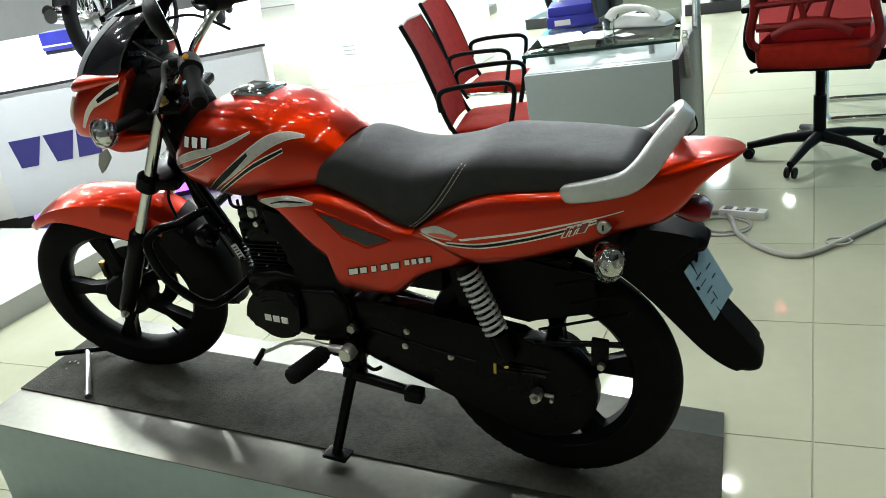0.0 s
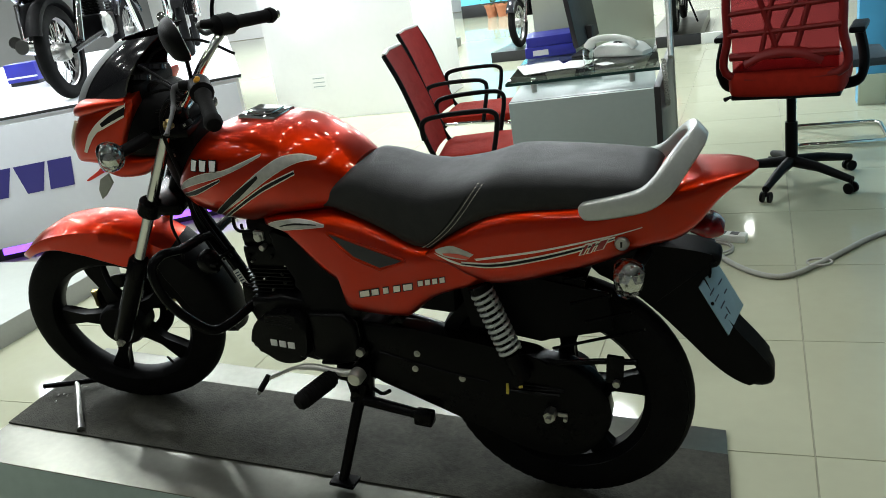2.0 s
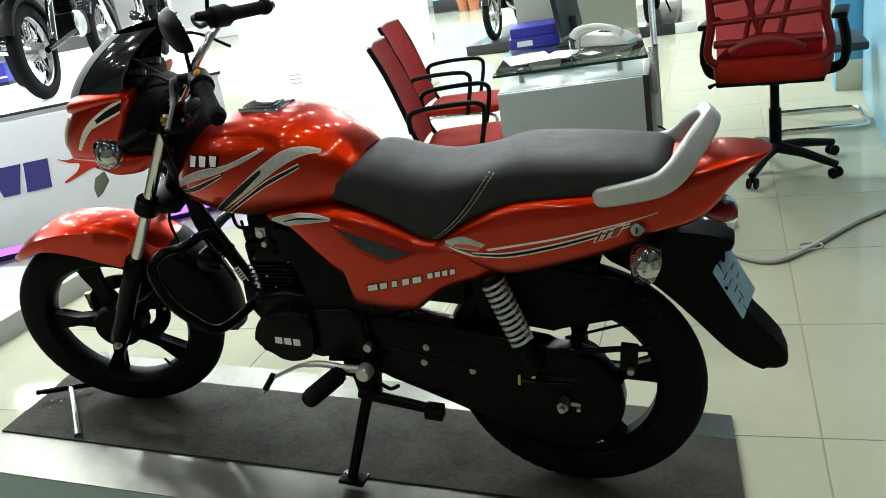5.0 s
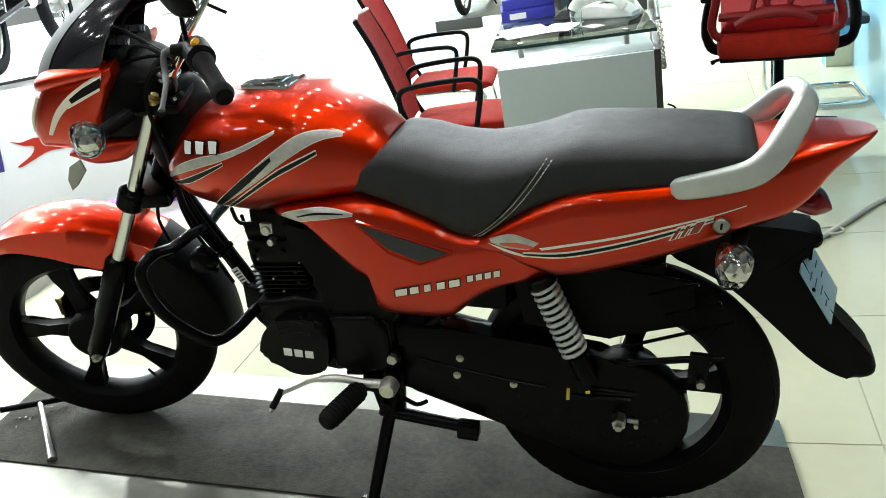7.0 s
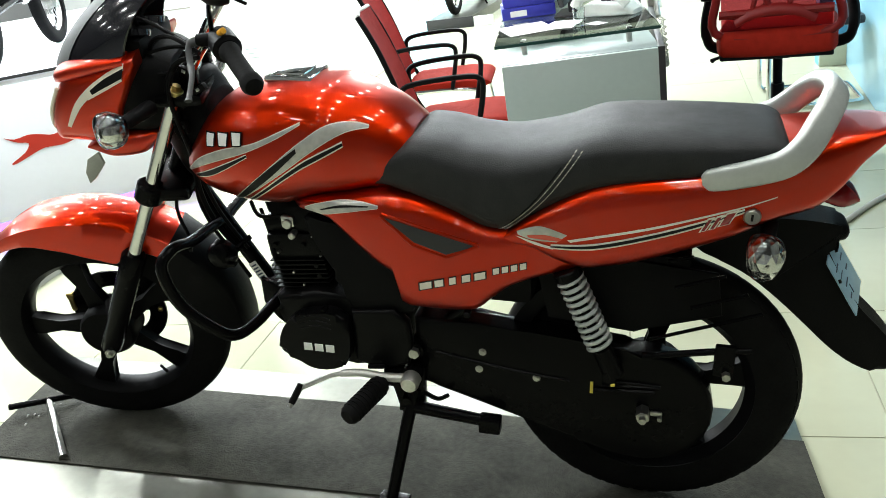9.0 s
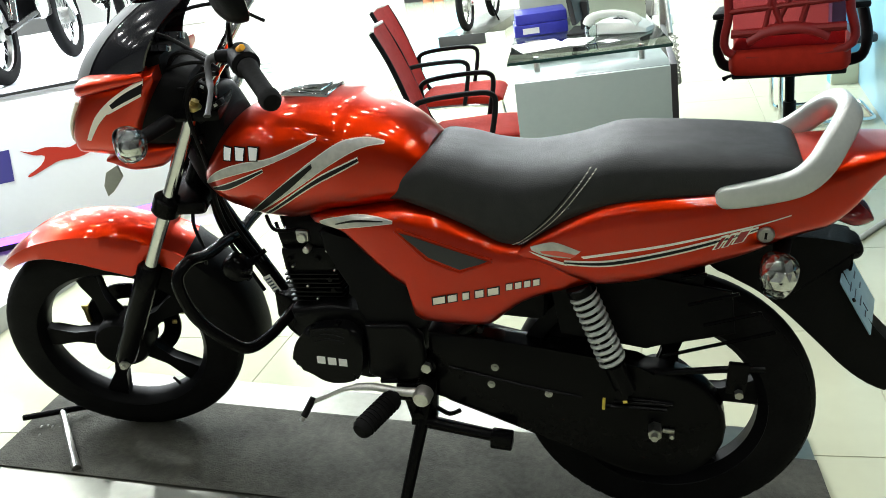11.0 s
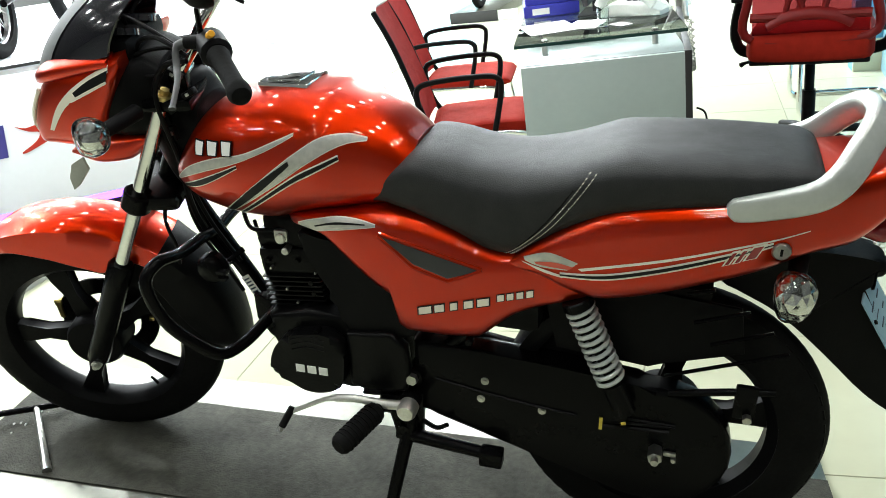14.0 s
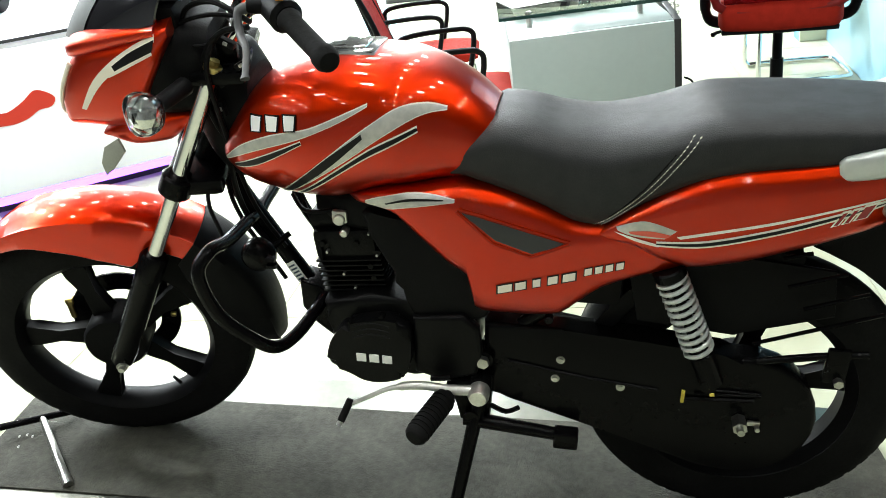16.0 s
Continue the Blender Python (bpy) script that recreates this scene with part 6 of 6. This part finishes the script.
part("mesh_panel", box(-0.235, 0.235, -0.205, -0.200, 0.62, 1.14), NET, back, "see-through pale net")
part("lumbar_pad", tube(curve([(-0.17, -0.236, 0.665), (-0.10, -0.246, 0.700), (0.0, -0.250, 0.715), (0.10, -0.246, 0.700), (0.17, -0.236, 0.665)], 5), 0.030, 10, flat=0.5), DARK_RED, back)
for s in (-1, 1):
    arm = part("armrest", joined(box(s * 0.30 - 0.035, s * 0.30 + 0.035, -0.14, 0.12, 0.755, 0.785, 0.012), tube(curve([(s * 0.24, 0.0, 0.50), (s * 0.31, -0.02, 0.53), (s * 0.325, -0.03, 0.63), (s * 0.30, -0.02, 0.76)], 5), [0.03] * 8 + [0.036] * 8, 12, flat=0.6)), PLASTIC, oc, "black plastic armrest")
part("tilt_lever", tube([(-0.20, -0.10, 0.495), (-0.27, -0.14, 0.485), (-0.285, -0.16, 0.480)], [0.006, 0.008, 0.012], 8), PLASTIC, oc)
part("gas_lift", joined(rod((0, 0, 0.10), (0, 0, 0.32), 0.030, seg=18), rod((0, 0, 0.30), (0, 0, 0.49), 0.022, seg=18), box(-0.06, 0.06, -0.09, 0.09, 0.455, 0.486, 0.01)), PLASTIC, oc, "black gas lift column")
for k in range(5):
    a = radians(-102 + 72 * k)
    d = Vector((math.cos(a), math.sin(a), 0))
    leg = part("base_leg", tube([d * 0.02 + Vector((0, 0, 0.115)), d * 0.16 + Vector((0, 0, 0.105)), d * 0.34 + Vector((0, 0, 0.068))], [0.030, 0.024, 0.018], 10), PLASTIC, oc)
    w = d * 0.335
    side = Vector((-d.y, d.x, 0)) * 0.020
    part("castor", joined(*[rod(w + side * q + Vector((0, 0, 0.027)), w + side * (q * 2.0) + Vector((0, 0, 0.027)), 0.027, seg=16) for q in (-0.6, 0.6)], rod(w + Vector((0, 0, 0.03)), w + Vector((0, 0, 0.072)), 0.008, seg=8)), PLASTIC, leg)

# chrome cantilever chair behind it, its seat out of view
cc = thing("cantilever_chair", "chrome cantilever chair frame behind the office chair", "chair", pose(1.52, 3.62, 0, 0, 0, 0))
for s in (-1, 1):
    part("frame_tube", tube(curve([(-0.23, s * 0.23, 0.44), (-0.245, s * 0.23, 0.40), (-0.25, s * 0.23, 0.10), (-0.235, s * 0.23, 0.022), (-0.16, s * 0.23, 0.018), (0.15, s * 0.23, 0.018), (0.235, s * 0.20, 0.018), (0.245, s * 0.10, 0.018), (0.245, 0.0, 0.018)], 6), 0.0135, 12), CHROME, cc, "bent chrome tube")
part("seat", box(-0.24, 0.24, -0.23, 0.23, 0.44, 0.49, 0.02), BLACK_BOARD, cc, "black padded seat")

# ---- floor clutter ----
solid("floor_cable", tube(curve([(0.70, 1.98, 0.012), (0.86, 1.93, 0.012), (0.93, 1.70, 0.012), (1.06, 1.53, 0.012), (1.18, 1.50, 0.012), (1.33, 1.66, 0.012), (1.50, 1.88, 0.012), (1.64, 2.02, 0.012)], 8), 0.011, 10), CABLE, "thick grey cable lying on the floor", "cable")
for k, (cx, cy, r) in enumerate(((0.84, 1.80, 0.10), (0.86, 1.82, 0.085), (1.30, 1.63, 0.035))):
    loop = [(cx + r * (1.3 * math.cos(2 * math.pi * i / 24)), cy + r * math.sin(2 * math.pi * i / 24), 0.006 + 0.004 * k) for i in range(24)]
    solid("wire_loop", tube(loop, 0.005, 8, closed=True), CABLE, "loose loop of thin grey wire on the floor", "wire")
strip_ob = thing("power_strip", "pale grey extension socket block on the floor", "socket strip", pose(0.93, 1.93, 0, 0, 0, -15))
part("body", box(-0.10, 0.10, -0.028, 0.028, 0.0, 0.035, 0.006), PHONE, strip_ob)
for k in range(3):
    part("socket", box(-0.08 + k * 0.055, -0.045 + k * 0.055, -0.016, 0.016, 0.035, 0.037), GREY_PLASTIC, strip_ob)
standee = thing("floor_standee", "pale plastic floor stand beside the partition", "stand", pose(1.66, 2.10, 0, 0, 0, 0))
part("post", rod((0, 0, 0.0), (0, 0, 0.12), 0.012, seg=10), PHONE, standee)

# ---- small things on the ramp ----
def on_ramp(x, y, z=0.0):
    return RAMP @ pose(x, y, z)


tool = thing("t_handle_spanner", "steel T-handle spanner propped against the tyre", "spanner", on_ramp(0, 0))
part("shaft", tube([(-0.736, -0.181, 0.016), (-0.870, -0.046, 0.030), (-0.905, -0.011, 0.036)], [0.0095, 0.008, 0.008], 12), STEEL, tool, "bright steel shaft")
part("socket", rod((-0.729, -0.188, 0.015), (-0.752, -0.165, 0.018), 0.011, seg=12), STEEL, tool)
part("handle", rod((-0.981, -0.070, 0.042), (-0.845, 0.036, 0.032), 0.0085, seg=10, bevel=0.002), SATIN, tool, "black cross handle")
for x, y in ((-0.915, -0.091), (-0.936, -0.058), (-0.922, -0.050), (-0.906, -0.052), (-0.904, 0.003)):
    bolt = thing("loose_bolt", "small loose steel bolt on the mat", "bolt", on_ramp(x, y, 0.0105), "loose bolts")
    part("shank", rod((0, 0, 0), (0.018, 0.006, 0), 0.0035, seg=8), STEEL, bolt)
    part("head", rod((-0.004, -0.0015, 0), (0.0, 0, 0), 0.0065, seg=6), STEEL, bolt)
# ---- floor tiles ----
PITCH, GAP = 0.652, 0.0014
OX, OY = 1.212, 0.328


def tile_mesh(nx, ny, span=PITCH):
    a, b = nx * span - 2 * GAP, ny * span - 2 * GAP
    bm = bmesh.new()
    lo = [bm.verts.new((x, y, 0.0)) for x, y in ((0, 0), (a, 0), (a, b), (0, b))]
    hi = [bm.verts.new((x, y, 0.003)) for x, y in ((0.001, 0.001), (a - 0.001, 0.001), (a - 0.001, b - 0.001), (0.001, b - 0.001))]
    bm.faces.new(hi)
    for i in range(4):
        bm.faces.new((lo[i], lo[(i + 1) % 4], hi[(i + 1) % 4], hi[i]))
    me = bpy.data.meshes.new("tile")
    bm.to_mesh(me)
    bm.free()
    me.materials.append(TILE)
    return me


floor = bpy.data.objects["floor"]
one = tile_mesh(1, 1)
rest_verts, rest_faces = [], []
for i in range(-24, 6):
    for j in range(-9, 26):
        x, y = OX + i * PITCH + GAP, OY + j * PITCH + GAP
        if x < X0 or x + PITCH > X1 or y < Y0 or y + PITCH > Y1:
            continue
        if -5 <= i <= 2 and -3 <= j <= 14:
            ob = new("tile", one)
            ob.parent = floor
            ob.location = (x, y, -0.003)
        else:
            s = len(rest_verts)
            w = PITCH - 2 * GAP
            rest_verts += [(x, y, 0.0), (x + w, y, 0.0), (x + w, y + w, 0.0), (x, y + w, 0.0)]
            rest_faces.append((s, s + 1, s + 2, s + 3))
me = bpy.data.meshes.new("far_tiles")
me.from_pydata(rest_verts, [], rest_faces)
me.materials.append(TILE)
far = new("far_tiles", me)
far.parent = floor
tagged(far, kind="stuff")
